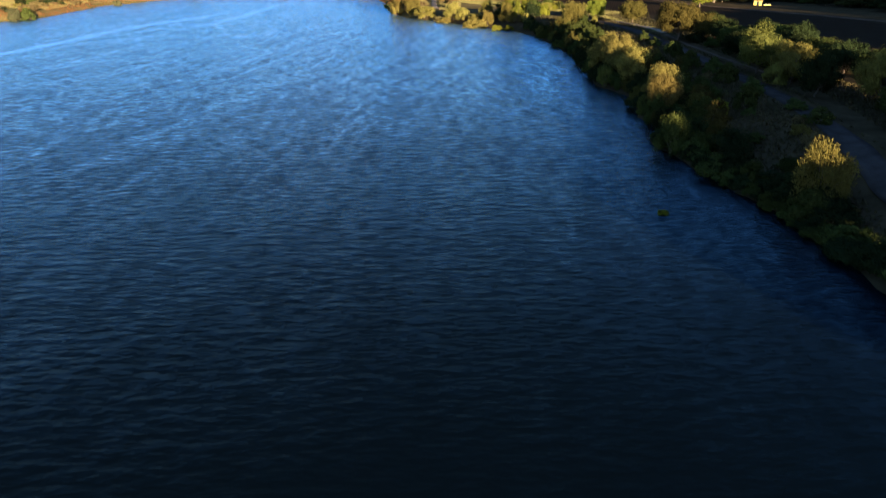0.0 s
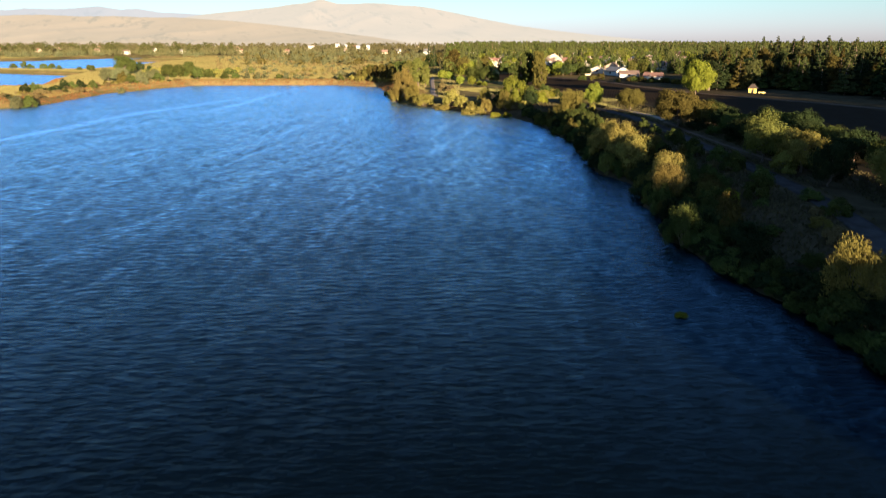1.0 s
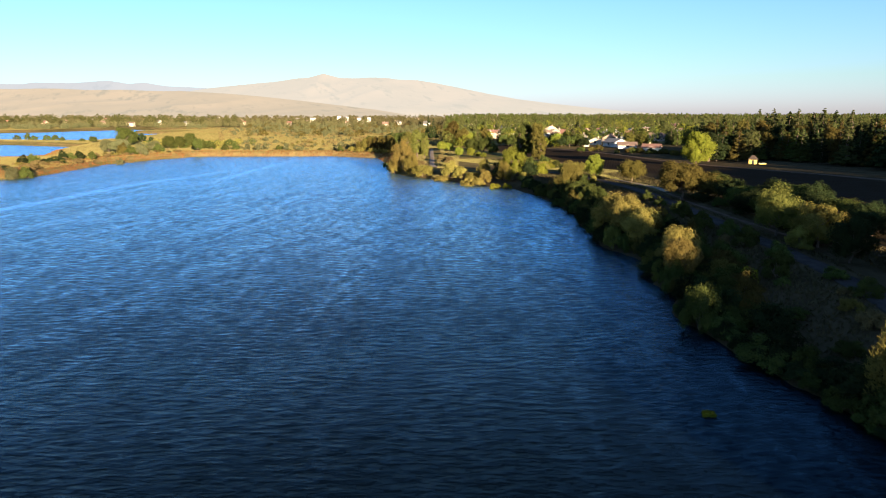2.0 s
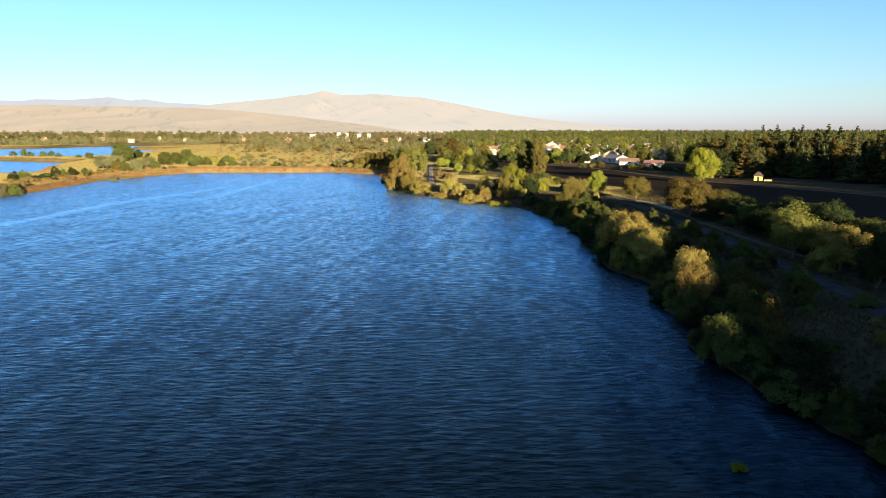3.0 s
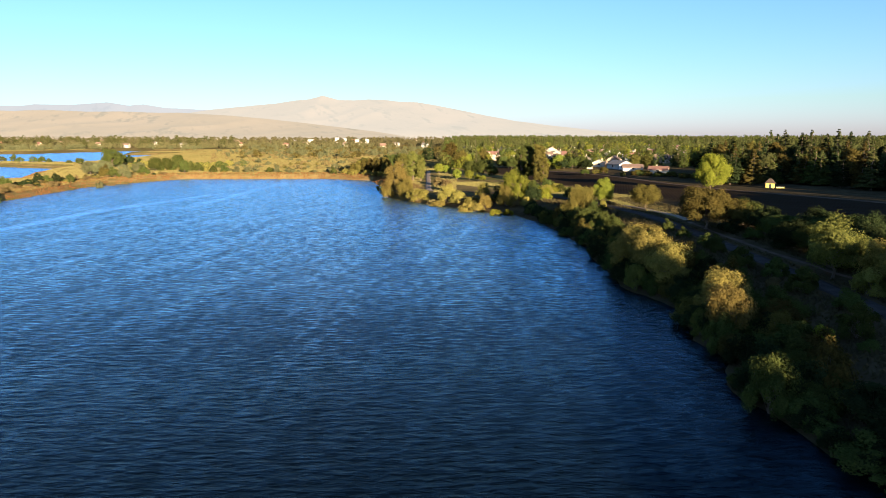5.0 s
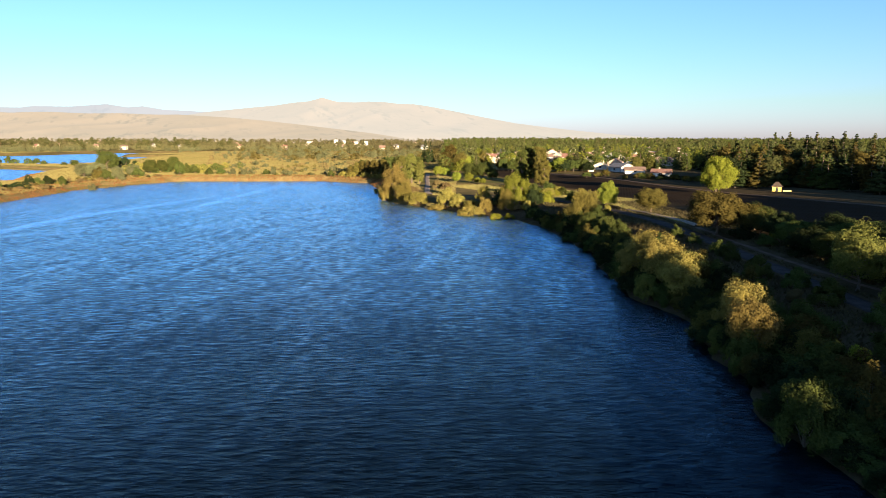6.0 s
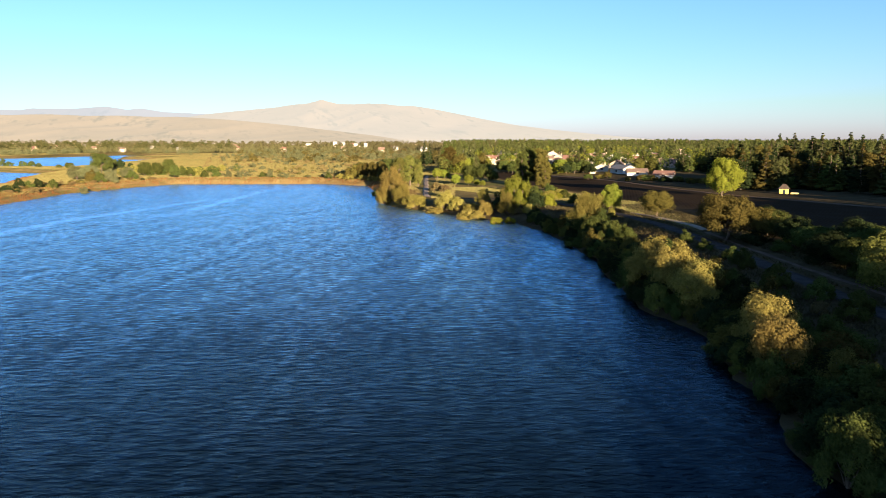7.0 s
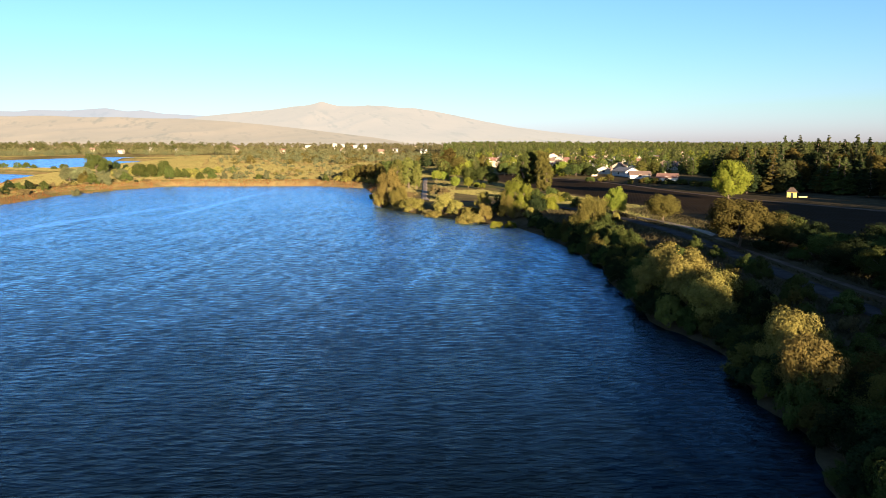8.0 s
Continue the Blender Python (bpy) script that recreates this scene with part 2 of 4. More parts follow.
TRAIL_LINE = [(30, -60), (36, -10), (38, 40), (43, 68), (46, 82), (48.5, 100), (49.5, 125), (50.2, 150), (50.8, 175),
              (49.8, 195), (47.5, 217), (43, 240), (34, 262), (20, 278), (6, 285)]


def step(value, low, high):
    f = np.clip((value - low) / (high - low), 0, 1)
    return f * f * (3 - 2 * f)


def ruffle(x, y, size, seed=0):
    """Smooth uneven values around zero, features about size metres wide."""
    r = np.random.RandomState(seed)
    total = 0
    for k in range(7):
        a, ph, f = r.uniform(0, 6.28), r.uniform(0, 6.28), r.uniform(0.6, 2.4) * 2 * math.pi / size / 1.5
        total = total + np.sin((x * math.cos(a) + y * math.sin(a)) * f + ph)
    return total / 4.0


def to_ring(ring, x, y):
    """Distance to a ring of points: positive outside, negative inside."""
    x, y = np.asarray(x, float), np.asarray(y, float)
    best, inside = np.full(x.shape, 1e9), np.zeros(x.shape, bool)
    for (ax, ay), (bx, by) in zip(ring, ring[1:] + ring[:1]):
        dx, dy = bx - ax, by - ay
        f = np.clip(((x - ax) * dx + (y - ay) * dy) / (dx * dx + dy * dy), 0, 1)
        best = np.minimum(best, np.hypot(x - ax - f * dx, y - ay - f * dy))
        if ay != by:
            inside ^= ((ay > y) != (by > y)) & (x < ax + (y - ay) * dx / dy)
    return np.where(inside, -best, best)


def shore(x, y):
    """Metres from the nearest water's edge, negative on the water."""
    d = np.minimum(to_ring(LAKE, x, y), np.minimum(to_ring(POND, x, y), to_ring(FAR_POND, x, y)))
    return d + 0.7 * ruffle(np.asarray(x, float), np.asarray(y, float), 9, 3)


def land(x, y):
    """Height of the ground."""
    x, y = np.asarray(x, float), np.asarray(y, float)
    d = shore(x, y)
    east = step(x, -20, 24) * step(-y, -330, -180)
    level = 2.4 + 0.5 * (1 - east) * step(-x, 20, 90) + 1.7 * east + 1.5 * step(x, 54, 72) + 1.6 * step(y, 330, 480) * step(x, -60, 40) + 1.2 * step(y, 450, 1200) + 7.0 * step(y, 1150, 2300)
    run = 5.5 + 10.5 * east
    up = level * step(d, -1.0, run) + 0.12 * ruffle(x, y, 14, 5) * step(d, 1, 6) * (1 - 0.7 * step(d, 12, 16))
    return np.where(d > 0, np.maximum(up, 0.02 * np.minimum(d, 5)), np.maximum(d * 0.3, -3.0)) - 0.02


def spread(*stretches):
    """Grid lines: (from, to, gap) stretches; a gap that differs at its ends widens evenly."""
    out = []
    for a, b, near, far in stretches:
        p = a
        while p < b - 1e-6:
            out.append(p)
            p += near + (far - near) * (p - a) / (b - a)
    return np.array(out + [stretches[-1][1]])


def part(name, bm_or_mesh, material, parent=None, label="", smooth=False):
    """Links a bmesh or mesh as one mesh object under its thing."""
    if isinstance(bm_or_mesh, bmesh.types.BMesh):
        mesh = bpy.data.meshes.new(name)
        bm_or_mesh.to_mesh(mesh)
        bm_or_mesh.free()
    else:
        mesh = bm_or_mesh
    if material and not mesh.materials:
        mesh.materials.append(material)
    if smooth:
        mesh.shade_smooth()
    ob = new(name, mesh)
    ob.parent = parent
    if label:
        ob["label"] = label
    return ob


def mesh_of(name, verts, faces):
    mesh = bpy.data.meshes.new(name)
    verts, faces = np.asarray(verts, np.float32), np.asarray(faces, np.int32)
    mesh.vertices.add(len(verts))
    mesh.vertices.foreach_set("co", verts.ravel())
    size = faces.shape[1]
    mesh.loops.add(faces.size)
    mesh.loops.foreach_set("vertex_index", faces.ravel())
    mesh.polygons.add(len(faces))
    mesh.polygons.foreach_set("loop_start", np.arange(0, faces.size, size, dtype=np.int32))
    mesh.update(calc_edges=True)
    return mesh


def sheet(name, xs, ys, height):
    """A grid mesh over the lines xs and ys."""
    gx, gy = np.meshgrid(xs, ys)
    gz = height(gx.ravel(), gy.ravel())
    verts = np.column_stack((gx.ravel(), gy.ravel(), gz))
    i = np.arange(len(xs) * len(ys)).reshape(len(ys), len(xs))
    faces = np.stack((i[:-1, :-1], i[:-1, 1:], i[1:, 1:], i[1:, :-1]), -1).reshape(-1, 4)
    mesh = mesh_of(name, verts, faces)
    mesh.shade_smooth()
    return mesh, verts


# ---- ground and water ----
xs = spread((-4900, -420, 600, 14), (-420, -20, 4, 4), (-20, 84, 1.6, 1.6), (84, 300, 4, 12), (300, 4900, 14, 600))
ys = spread((-900, -60, 120, 8), (-60, 245, 2, 2), (245, 440, 3, 3), (440, 1250, 8, 16), (1250, 4950, 20, 500))
mesh, verts = sheet("ground", xs, ys, land)
gx, gy = verts[:, 0], verts[:, 1]
FIELD = [(62, 130), (66, 200), (64, 250), (52, 320), (36, 370), (20, 440), (40, 470), (66, 402), (84, 355), (99, 275), (116, 224),
         (130, 160), (110, 110), (80, 90)]
in_field = step(-to_ring(FIELD, gx, gy) + 2 * ruffle(gx, gy, 20, 8), -3, 3)
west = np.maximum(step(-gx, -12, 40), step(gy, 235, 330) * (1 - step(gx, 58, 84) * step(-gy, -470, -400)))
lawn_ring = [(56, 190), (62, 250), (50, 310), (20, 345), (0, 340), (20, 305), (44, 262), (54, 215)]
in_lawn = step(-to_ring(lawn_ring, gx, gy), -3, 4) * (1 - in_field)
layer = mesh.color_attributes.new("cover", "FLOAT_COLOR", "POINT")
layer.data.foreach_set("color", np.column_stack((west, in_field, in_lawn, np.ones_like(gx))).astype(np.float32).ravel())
tagged(part("ground", mesh, GROUND), "dry golden meadow, dark lake bank and ploughed field", "ground", kind="structure")

mesh, _ = sheet("water", spread((-1000, 60, 53, 53)), spread((-90, 1200, 43, 43)), lambda x, y: x * 0)
tagged(part("water", mesh, WATER), "deep blue wind-ruffled lake water", "water", kind="structure")


def ribbon(name, line, width, lift, material, label, uneven=0.05):
    """A thin slab that follows the ground along a line."""
    pts = []
    for (ax, ay), (bx, by) in zip(line, line[1:]):
        count = max(2, int(math.hypot(bx - ax, by - ay) / 2))
        pts += [(ax + (bx - ax) * k / count, ay + (by - ay) * k / count) for k in range(count)]
    pts = np.array(pts + [line[-1]], float)
    for _ in range(6):
        pts[1:-1] = (pts[:-2] + 2 * pts[1:-1] + pts[2:]) / 4
    way = np.gradient(pts, axis=0)
    way /= np.linalg.norm(way, axis=1)[:, None]
    side = np.column_stack((way[:, 1], -way[:, 0]))
    rows, across = [], (-0.5, -0.5, -0.25, 0, 0.25, 0.5, 0.5)
    mid_z = land(pts[:, 0], pts[:, 1])
    for k, f in enumerate(across):
        p = pts + side * width * f * (1 + uneven * np.sin(pts[:, 1] * 0.7 + k) + uneven * np.sin(pts[:, 1] * 0.31 + 2 * k))[:, None]
        z = np.maximum(land(p[:, 0], p[:, 1]), mid_z * 0.7 + land(p[:, 0], p[:, 1]) * 0.3) + lift
        if k in (0, 6):
            z = z - lift - 0.3
        rows.append(np.column_stack((p, z)))
    verts = np.concatenate(rows)
    i = np.arange(len(verts)).reshape(len(across), -1)
    faces = np.stack((i[:-1, :-1], i[:-1, 1:], i[1:, 1:], i[1:, :-1]), -1).reshape(-1, 4)
    return tagged(part(name, mesh_of(name, verts, faces), material), label, "path", kind="structure")


ribbon("path", TRAIL_LINE, 2.8, 0.12, TRAIL, "worn grey asphalt trail along the lake bank")
ribbon("dirt_path", [(7, 285), (0, 287), (-4.6, 294), (-5.4, 320), (-6, 350), (-7, 380), (-8, 430)], 2.2, 0.03, PALE_EARTH, "pale dirt path across the wooded point", 0.16)
ribbon("dirt_road", [(58, 420), (66, 396), (83, 356), (98, 276), (115, 224), (132, 165), (140, 100)], 2.6, 0.1, EARTH,
       "pale dirt road along the edge of the ploughed field")
ribbon("dirt_strip", [(60, 104), (56.6, 116), (55.4, 125), (54.6, 150), (54.8, 172), (55.6, 184)], 1.0, 0.02, EARTH,
       "pale dry earth strip beside the trail", 0.32)


ribbon("gravel_strip", [(56.4, 186), (56.2, 193), (55.2, 205), (53.8, 215), (51, 224)], 1.5, 0.16, PALE_EARTH, "pale gravel strip beside the trail", 0.12)


# ---- hills ----
def hills(name, skyline, base, crest, back, rough, material, label, seed):
    """A range of hills whose crest follows (x, height) points."""
    px, pz = np.array(skyline, float).T
    xs = np.linspace(px[0], px[-1], 260)
    ys = np.concatenate((np.linspace(base, crest - 130, 40), np.linspace(crest - 110, crest + 130, 36), np.linspace(crest + 150, back, 8)))

    def height(x, y):
        top = np.interp(x, px, pz)
        line = crest + 120 * ruffle(x, x * 0, 1500, seed)
        f = np.where(y < line, (y - base) / (line - base), 1 - 0.6 * (y - line) / (back - line))
        gully = np.abs(ruffle(x + 0.2 * y, y * 0.3, 900, seed + 1)) + 0.35 * np.abs(ruffle(x - 0.5 * y, y * 0.3, 420, seed + 2))
        f = np.clip(f, 0, 1)
        return top * f ** 0.85 - rough * top * gully * np.sin(math.pi * f) ** 1.0 - 8 + 14 * step(f, 0, 0.1)

    mesh, _ = sheet(name, xs, ys, height)
    return tagged(part(name, mesh, material), label, "hills", kind="structure")


SLOPE = distance_material("hazy_dry_hill_grass", (0.2, 0.14, 0.072), (0.27, 0.19, 0.105), (0.42, 0.335, 0.185), 0.58, 0.5)
RIDGE = distance_material("hazy_far_hill_grass", (0.2, 0.145, 0.09), (0.27, 0.19, 0.12), (0.432, 0.362, 0.22), 0.74, 0.5)
LAST = distance_material("hazy_farthest_ridge", (0.14, 0.125, 0.11), (0.18, 0.155, 0.13), (0.37, 0.345, 0.26), 0.8, 0.47)


def crest_points(depth, dots):
    """Crest heights at a depth, from the angle across and up (in thousandths) of points of the skyline."""
    return [(3 + depth * a / 1000, 22 + 0.98 * depth * u / 1000) for a, u in dots]


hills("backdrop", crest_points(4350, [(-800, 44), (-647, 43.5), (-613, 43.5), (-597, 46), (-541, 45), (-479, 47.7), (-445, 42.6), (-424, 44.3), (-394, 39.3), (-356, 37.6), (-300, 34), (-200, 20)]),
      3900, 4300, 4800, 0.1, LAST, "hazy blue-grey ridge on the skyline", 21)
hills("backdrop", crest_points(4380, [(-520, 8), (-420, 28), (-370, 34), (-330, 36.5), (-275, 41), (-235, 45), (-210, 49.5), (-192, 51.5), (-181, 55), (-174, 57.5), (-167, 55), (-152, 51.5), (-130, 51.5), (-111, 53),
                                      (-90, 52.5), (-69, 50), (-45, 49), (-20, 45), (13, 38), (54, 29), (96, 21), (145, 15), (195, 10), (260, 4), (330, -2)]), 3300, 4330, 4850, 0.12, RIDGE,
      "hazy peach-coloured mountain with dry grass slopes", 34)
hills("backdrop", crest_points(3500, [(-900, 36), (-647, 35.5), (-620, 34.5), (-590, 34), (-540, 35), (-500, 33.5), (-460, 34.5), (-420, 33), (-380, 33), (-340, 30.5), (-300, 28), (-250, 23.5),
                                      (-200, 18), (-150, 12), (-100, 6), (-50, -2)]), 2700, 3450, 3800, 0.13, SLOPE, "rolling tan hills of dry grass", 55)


# ---- plants ----
def leaves(centres, radii, facing, count, size, rng, squash=1.0, up=0.0, slim=0.45, spray=False):
    """Small leaf sprays round clump centres, turned the way their bough faces: verts and quads."""
    share = radii ** 2
    which = rng.choice(len(centres), count, p=share / share.sum())
    off = rng.normal(size=(count, 3))
    off /= np.linalg.norm(off, axis=1)[:, None]
    far = rng.uniform(0.4, 1.0, count) ** 0.6
    p = centres[which] + off * (radii[which] * far)[:, None] * np.array((1, 1, squash))
    normal = off * 0.55 + facing[which] * 0.75 + rng.normal(size=(count, 3)) * 0.42
    normal[:, 2] += up
    normal /= np.linalg.norm(normal, axis=1)[:, None]
    a = np.cross(normal, rng.normal(size=(count, 3)))
    a /= np.linalg.norm(a, axis=1)[:, None] + 1e-9
    if spray:
        a = off * 0.5 + facing[which] * 0.5 + rng.normal(size=(count, 3)) * 0.5 + np.array((0, 0, 0.7))
        a /= np.linalg.norm(a, axis=1)[:, None] + 1e-9
        normal = np.cross(a, np.cross(normal, a))
        normal /= np.linalg.norm(normal, axis=1)[:, None] + 1e-9
    b = np.cross(normal, a)
    s = size * rng.uniform(0.6, 1.4, count)[:, None]
    quad = np.stack((p - a * s, p + b * s * slim, p + a * s, p - b * s * slim), 1)
    return quad.reshape(-1, 3), np.arange(count * 4).reshape(-1, 4)


def limb(verts, faces, a, b, ra, rb, rng, sides=6, bends=4):
    """A tapered, slightly crooked limb."""
    a, b = np.array(a, float), np.array(b, float)
    base = len(verts)
    way = (b - a) / (np.linalg.norm(b - a) + 1e-9)
    u = np.cross(way, (0.3, 0.9, 0.2))
    u /= np.linalg.norm(u)
    v = np.cross(way, u)
    length = np.linalg.norm(b - a)
    for k in range(bends + 1):
        f = k / bends
        c = a + (b - a) * f + (u * rng.normal() + v * rng.normal()) * (0.035 if length < 6 else 0.012) * length * (0 < k < bends)
        r = ra + (rb - ra) * f
        for s in range(sides):
            w = 2 * math.pi * s / sides
            verts.append(c + (u * math.cos(w) + v * math.sin(w)) * r)
    for k in range(bends):
        for s in range(sides):
            i, j = base + k * sides + s, base + k * sides + (s + 1) % sides
            faces.append((i, j, j + sides, i + sides))


def crown_shape(kind, h, w, rng):
    """Clumps of a crown h high and w wide, gathered on rounded boughs: centres, radii and the way each faces."""
    boughs = []
    if kind == "conifer":
        tiers = 13
        for k in range(tiers):
            f = k / (tiers - 1)
            ring = int(round(8 - 5 * f))
            for j in range(ring):
                a = 2 * math.pi * (j + rng.uniform(0, 0.8)) / ring + k
                reach = 0.44 * w * (1 - f) ** 0.85 * rng.uniform(0.55, 1.15) + 0.005 * w
                boughs.append((reach * math.cos(a), reach * math.sin(a), h * (0.12 + 0.84 * f + (rng.uniform(-0.04, 0.04) if k < tiers - 1 else 0)) - 0.12 * reach, 0.16 * w * (1.12 - 0.9 * f) * rng.uniform(0.8, 1.25)))
        boughs += [(0, 0, 0.82 * h, 0.1 * w), (0, 0, 0.87 * h, 0.085 * w), (0, 0, 0.92 * h, 0.065 * w), (0, 0, 0.965 * h, 0.04 * w)]
    elif kind == "poplar":
        for k in range(30):
            f, a = (k + rng.uniform(0, 1)) / 30, k * 2.4 + rng.uniform(0, 0.8)
            reach = 0.31 * w * math.sin(math.pi * (0.14 + 0.78 * f)) ** 0.6 * rng.uniform(0.6, 1.1)
            boughs.append((reach * math.cos(a), reach * math.sin(a), h * (0.13 + 0.78 * f), 0.215 * w * rng.uniform(0.75, 1.25)))
    elif kind in ("willow", "shrub"):
        number = 26 if kind == "willow" else 16
        for k in range(number):
            e = math.asin(min(1, (k + 0.5) / number * 1.02))
            a = k * 2.4 + rng.uniform(-0.5, 0.5)
            q = rng.uniform(0.62, 1.08)
            boughs.append((0.37 * w * q * math.cos(e) * math.cos(a), 0.37 * w * q * math.cos(e) * math.sin(a), h * (0.16 + 0.66 * q * math.sin(e)),
                           (0.165 if kind == "willow" else 0.19) * w * rng.uniform(0.7, 1.3)))
    else:
        number = 30
        for k in range(number):
            e = math.asin(-0.75 + 1.75 * (k + 0.5) / number)
            a = k * 2.4 + rng.uniform(-0.5, 0.5)
            q = rng.uniform(0.65, 1.06)
            boughs.append((0.35 * w * q * math.cos(e) * math.cos(a), 0.35 * w * q * math.cos(e) * math.sin(a), h * (0.53 + 0.33 * q * math.sin(e)), 0.185 * w * rng.uniform(0.7, 1.25)))
    boughs = np.array(boughs)
    heart = np.array((0, 0, {"conifer": 0.3, "poplar": 0.5, "shrub": 0.15, "willow": 0.2}.get(kind, 0.5) * h))
    c, r, facing = [], [], []
    for x, y, z, size in boughs:
        mid = np.array((x, y, z))
        way = mid - heart if kind not in ("conifer", "poplar") else np.array((x, y, 0.25 * w))
        way = way / (np.linalg.norm(way) + 1e-9)
        for _ in range(5 if kind == "conifer" else 8):
            off = rng.normal(size=3) + way * 0.8
            off /= np.linalg.norm(off)
            c.append(mid + off * size * rng.uniform(0.35, 0.8) * (1, 1, 0.6 if kind == "conifer" else 0.9))
            r.append(size * rng.uniform(0.4, 0.7))
            face = off * 0.6 + way * 0.7
            facing.append(face / np.linalg.norm(face))
    return np.array(c), np.array(r), np.array(facing)


STATURE = {"oak": (8, 8), "willow": (8, 9), "shrub": (3.5, 4.5), "conifer": (16, 6), "poplar": (13, 5.5)}
FORM_NAME = {"oak": "broadleaf_tree", "willow": "willow_tree", "shrub": "shrub", "conifer": "conifer_tree", "poplar": "tall_tree"}
PLANTS = {}


def plant_model(kind, tint, turn, near):
    """The first plant of a kind, kept below ground level of the scene until copied."""
    key = (kind, tint, turn, near)
    if key in PLANTS:
        return PLANTS[key]
    rng = np.random.RandomState(sum(ord(ch) for ch in kind + tint) * 7 + turn * 131 + near)
    h, w = STATURE[kind]
    count = {"oak": 14000, "willow": 13000, "shrub": 5600, "conifer": 9500, "poplar": 11000}[kind]
    size = {"oak": 0.155, "willow": 0.15, "shrub": 0.12, "conifer": 0.26, "poplar": 0.22}[kind]
    if not near:
        count, size = (count // 2, size * 1.35) if kind in ("conifer", "poplar") else (count // 5, size * 2.0)
    centres, radii, facing = crown_shape(kind, h, w, rng)
    feathery = kind == "willow" and tint == "olive"
    verts, quads = leaves(centres, radii, facing, count, size * (1.2 if feathery else 1), rng, {"conifer": 0.6, "willow": 1.1}.get(kind, 0.9), 0.1,
                          0.32 if feathery else 0.5, feathery)
    tv, tf = [], []
    trunk_top = {"oak": 0.55, "willow": 0.35, "shrub": 0.3, "conifer": 0.93, "poplar": 0.8}[kind] * h
    thick = {"shrub": 0.06, "conifer": 0.014 * h}.get(kind, 0.028 * h)
    lean = 0.03 * h if kind not in ("conifer", "poplar") else 0.004 * h
    limb(tv, tf, (0, 0, -0.4), (rng.normal() * lean, rng.normal() * lean, trunk_top), thick, thick * 0.3, rng, 8, 6)
    for k in rng.permutation(len(centres))[:(18 if near else 8)]:
        c = centres[k]
        start = np.array((0, 0, min(trunk_top * 0.95, max(0.12 * h, c[2] * (0.55 if kind != "conifer" else 0.95)))))
        if kind in ("willow", "shrub"):
            start = np.array((c[0] * 0.12, c[1] * 0.12, 0.02 * h))
        limb(tv, tf, start, c, thick * (0.4 if kind != "conifer" else 0.3), thick * 0.08, rng, 5, 3)
    name = FORM_NAME[kind]
    root = new(name)
    root.empty_display_size = 0.5
    part("trunk", mesh_of("trunk", tv, tf), BARK, root, smooth=True)
    part("crown", mesh_of("crown", verts, quads), LEAF[tint], root)
    PLANTS[key] = [root, False]
    return PLANTS[key]


RNG = np.random.RandomState(11)


def plant(kind, tint, x, y, h, w, label, group="", near=True, sink=0.1, z=None):
    """A plant h high and w wide at x, y."""
    model = plant_model(kind, tint, int(RNG.randint(0, 3 if near else 4)) % 2, near)
    sh, sw = STATURE[kind]
    base = float(land(np.array([x]), np.array([y]))[0]) - sink if z is None else z
    stretch = RNG.uniform(0.9, 1.1)
    m = pose(x, y, base, 0, 0, RNG.uniform(0, 360)) @ Matrix.Diagonal((w / sw * stretch, w / sw / stretch, h / sh, 1))
    if model[1]:
        ob = copy_thing(model[0], m)
        ob.matrix_basis = m
    else:
        ob, model[1] = model[0], True
        ob.matrix_basis = m
    name = {"shrub": "shrub", "conifer": "conifer"}.get(kind, "tree")
    return tagged(ob, label, name, group)


# the wooded point
WL, OK, SH, CO, PO = "willow", "oak", "shrub", "conifer", "poplar"
POINT = "plants on the wooded point"
plant(SH, "oak", -26.6, 327, 2.0, 3.2, "dark shrub standing in the shallow water", POINT, z=-0.1)
plant(WL, "willow", -15.6, 288, 12, 10.5, "large grey-green willow at the tip of the point", POINT)
plant(WL, "willow", -19.4, 289.5, 8.2, 7, "grey-green willow beside the large one on the point", POINT)
plant(WL, "olive", -12.6, 280, 7.5, 7, "olive willow at the foot of the large one", POINT)
plant(SH, "olive", -7.8, 271, 5.4, 8.4, "round yellow-olive shrub at the water's edge", POINT)
plant(PO, "green", -18.0, 351, 13.2, 7.2, "broad drooping olive tree on the point", POINT)
plant(PO, "green", -13.2, 354, 13.6, 7.4, "broad drooping olive tree on the point", POINT)
plant(PO, "green", -9.6, 351, 10.8, 4.6, "slim drooping olive tree beside the path", POINT)
plant(SH, "dry", -1.2, 322, 3.8, 5, "rusty dry shrub beside the dirt path", POINT)
plant(SH, "dry", 2.2, 318, 3.0, 4.6, "rusty dry shrub beside the dirt path", POINT)
plant(SH, "dry", -11, 306, 2.2, 4.6, "low rusty shrub between willow and path", POINT)
plant(SH, "dry", -8.8, 312, 1.6, 3.6, "low rusty shrub between willow and path", POINT)
plant(SH, "dry", -2.6, 263.5, 2.0, 4.2, "low dry shrub at the foot of the dirt path", POINT)
plant(WL, "willow", 3.2, 261, 6.6, 7.6, "pale olive willow scrub on the lake shore", POINT)
plant(SH, "willow", -0.6, 259.5, 2.5, 6.4, "low pale olive shrub over the water", POINT)
plant(SH, "willow", 6.4, 257, 4.2, 5, "grey-olive shrub on the lake shore", POINT)
plant(SH, "willow", 8.4, 243.5, 4.0, 6.2, "low grey-green shrub over the water", POINT)
plant(SH, "willow", 11.8, 241.5, 3.4, 4.6, "low grey-green shrub over the water", POINT)
plant(SH, "willow", 14.2, 245.5, 4.6, 4.6, "grey-green shrub on the lake shore", POINT)
plant(WL, "olive", 14.2, 257, 5.4, 4.8, "small olive willow behind the shore", POINT)
plant(SH, "olive", 9.5, 252, 3.6, 4.4, "olive shrub behind the shore", POINT)
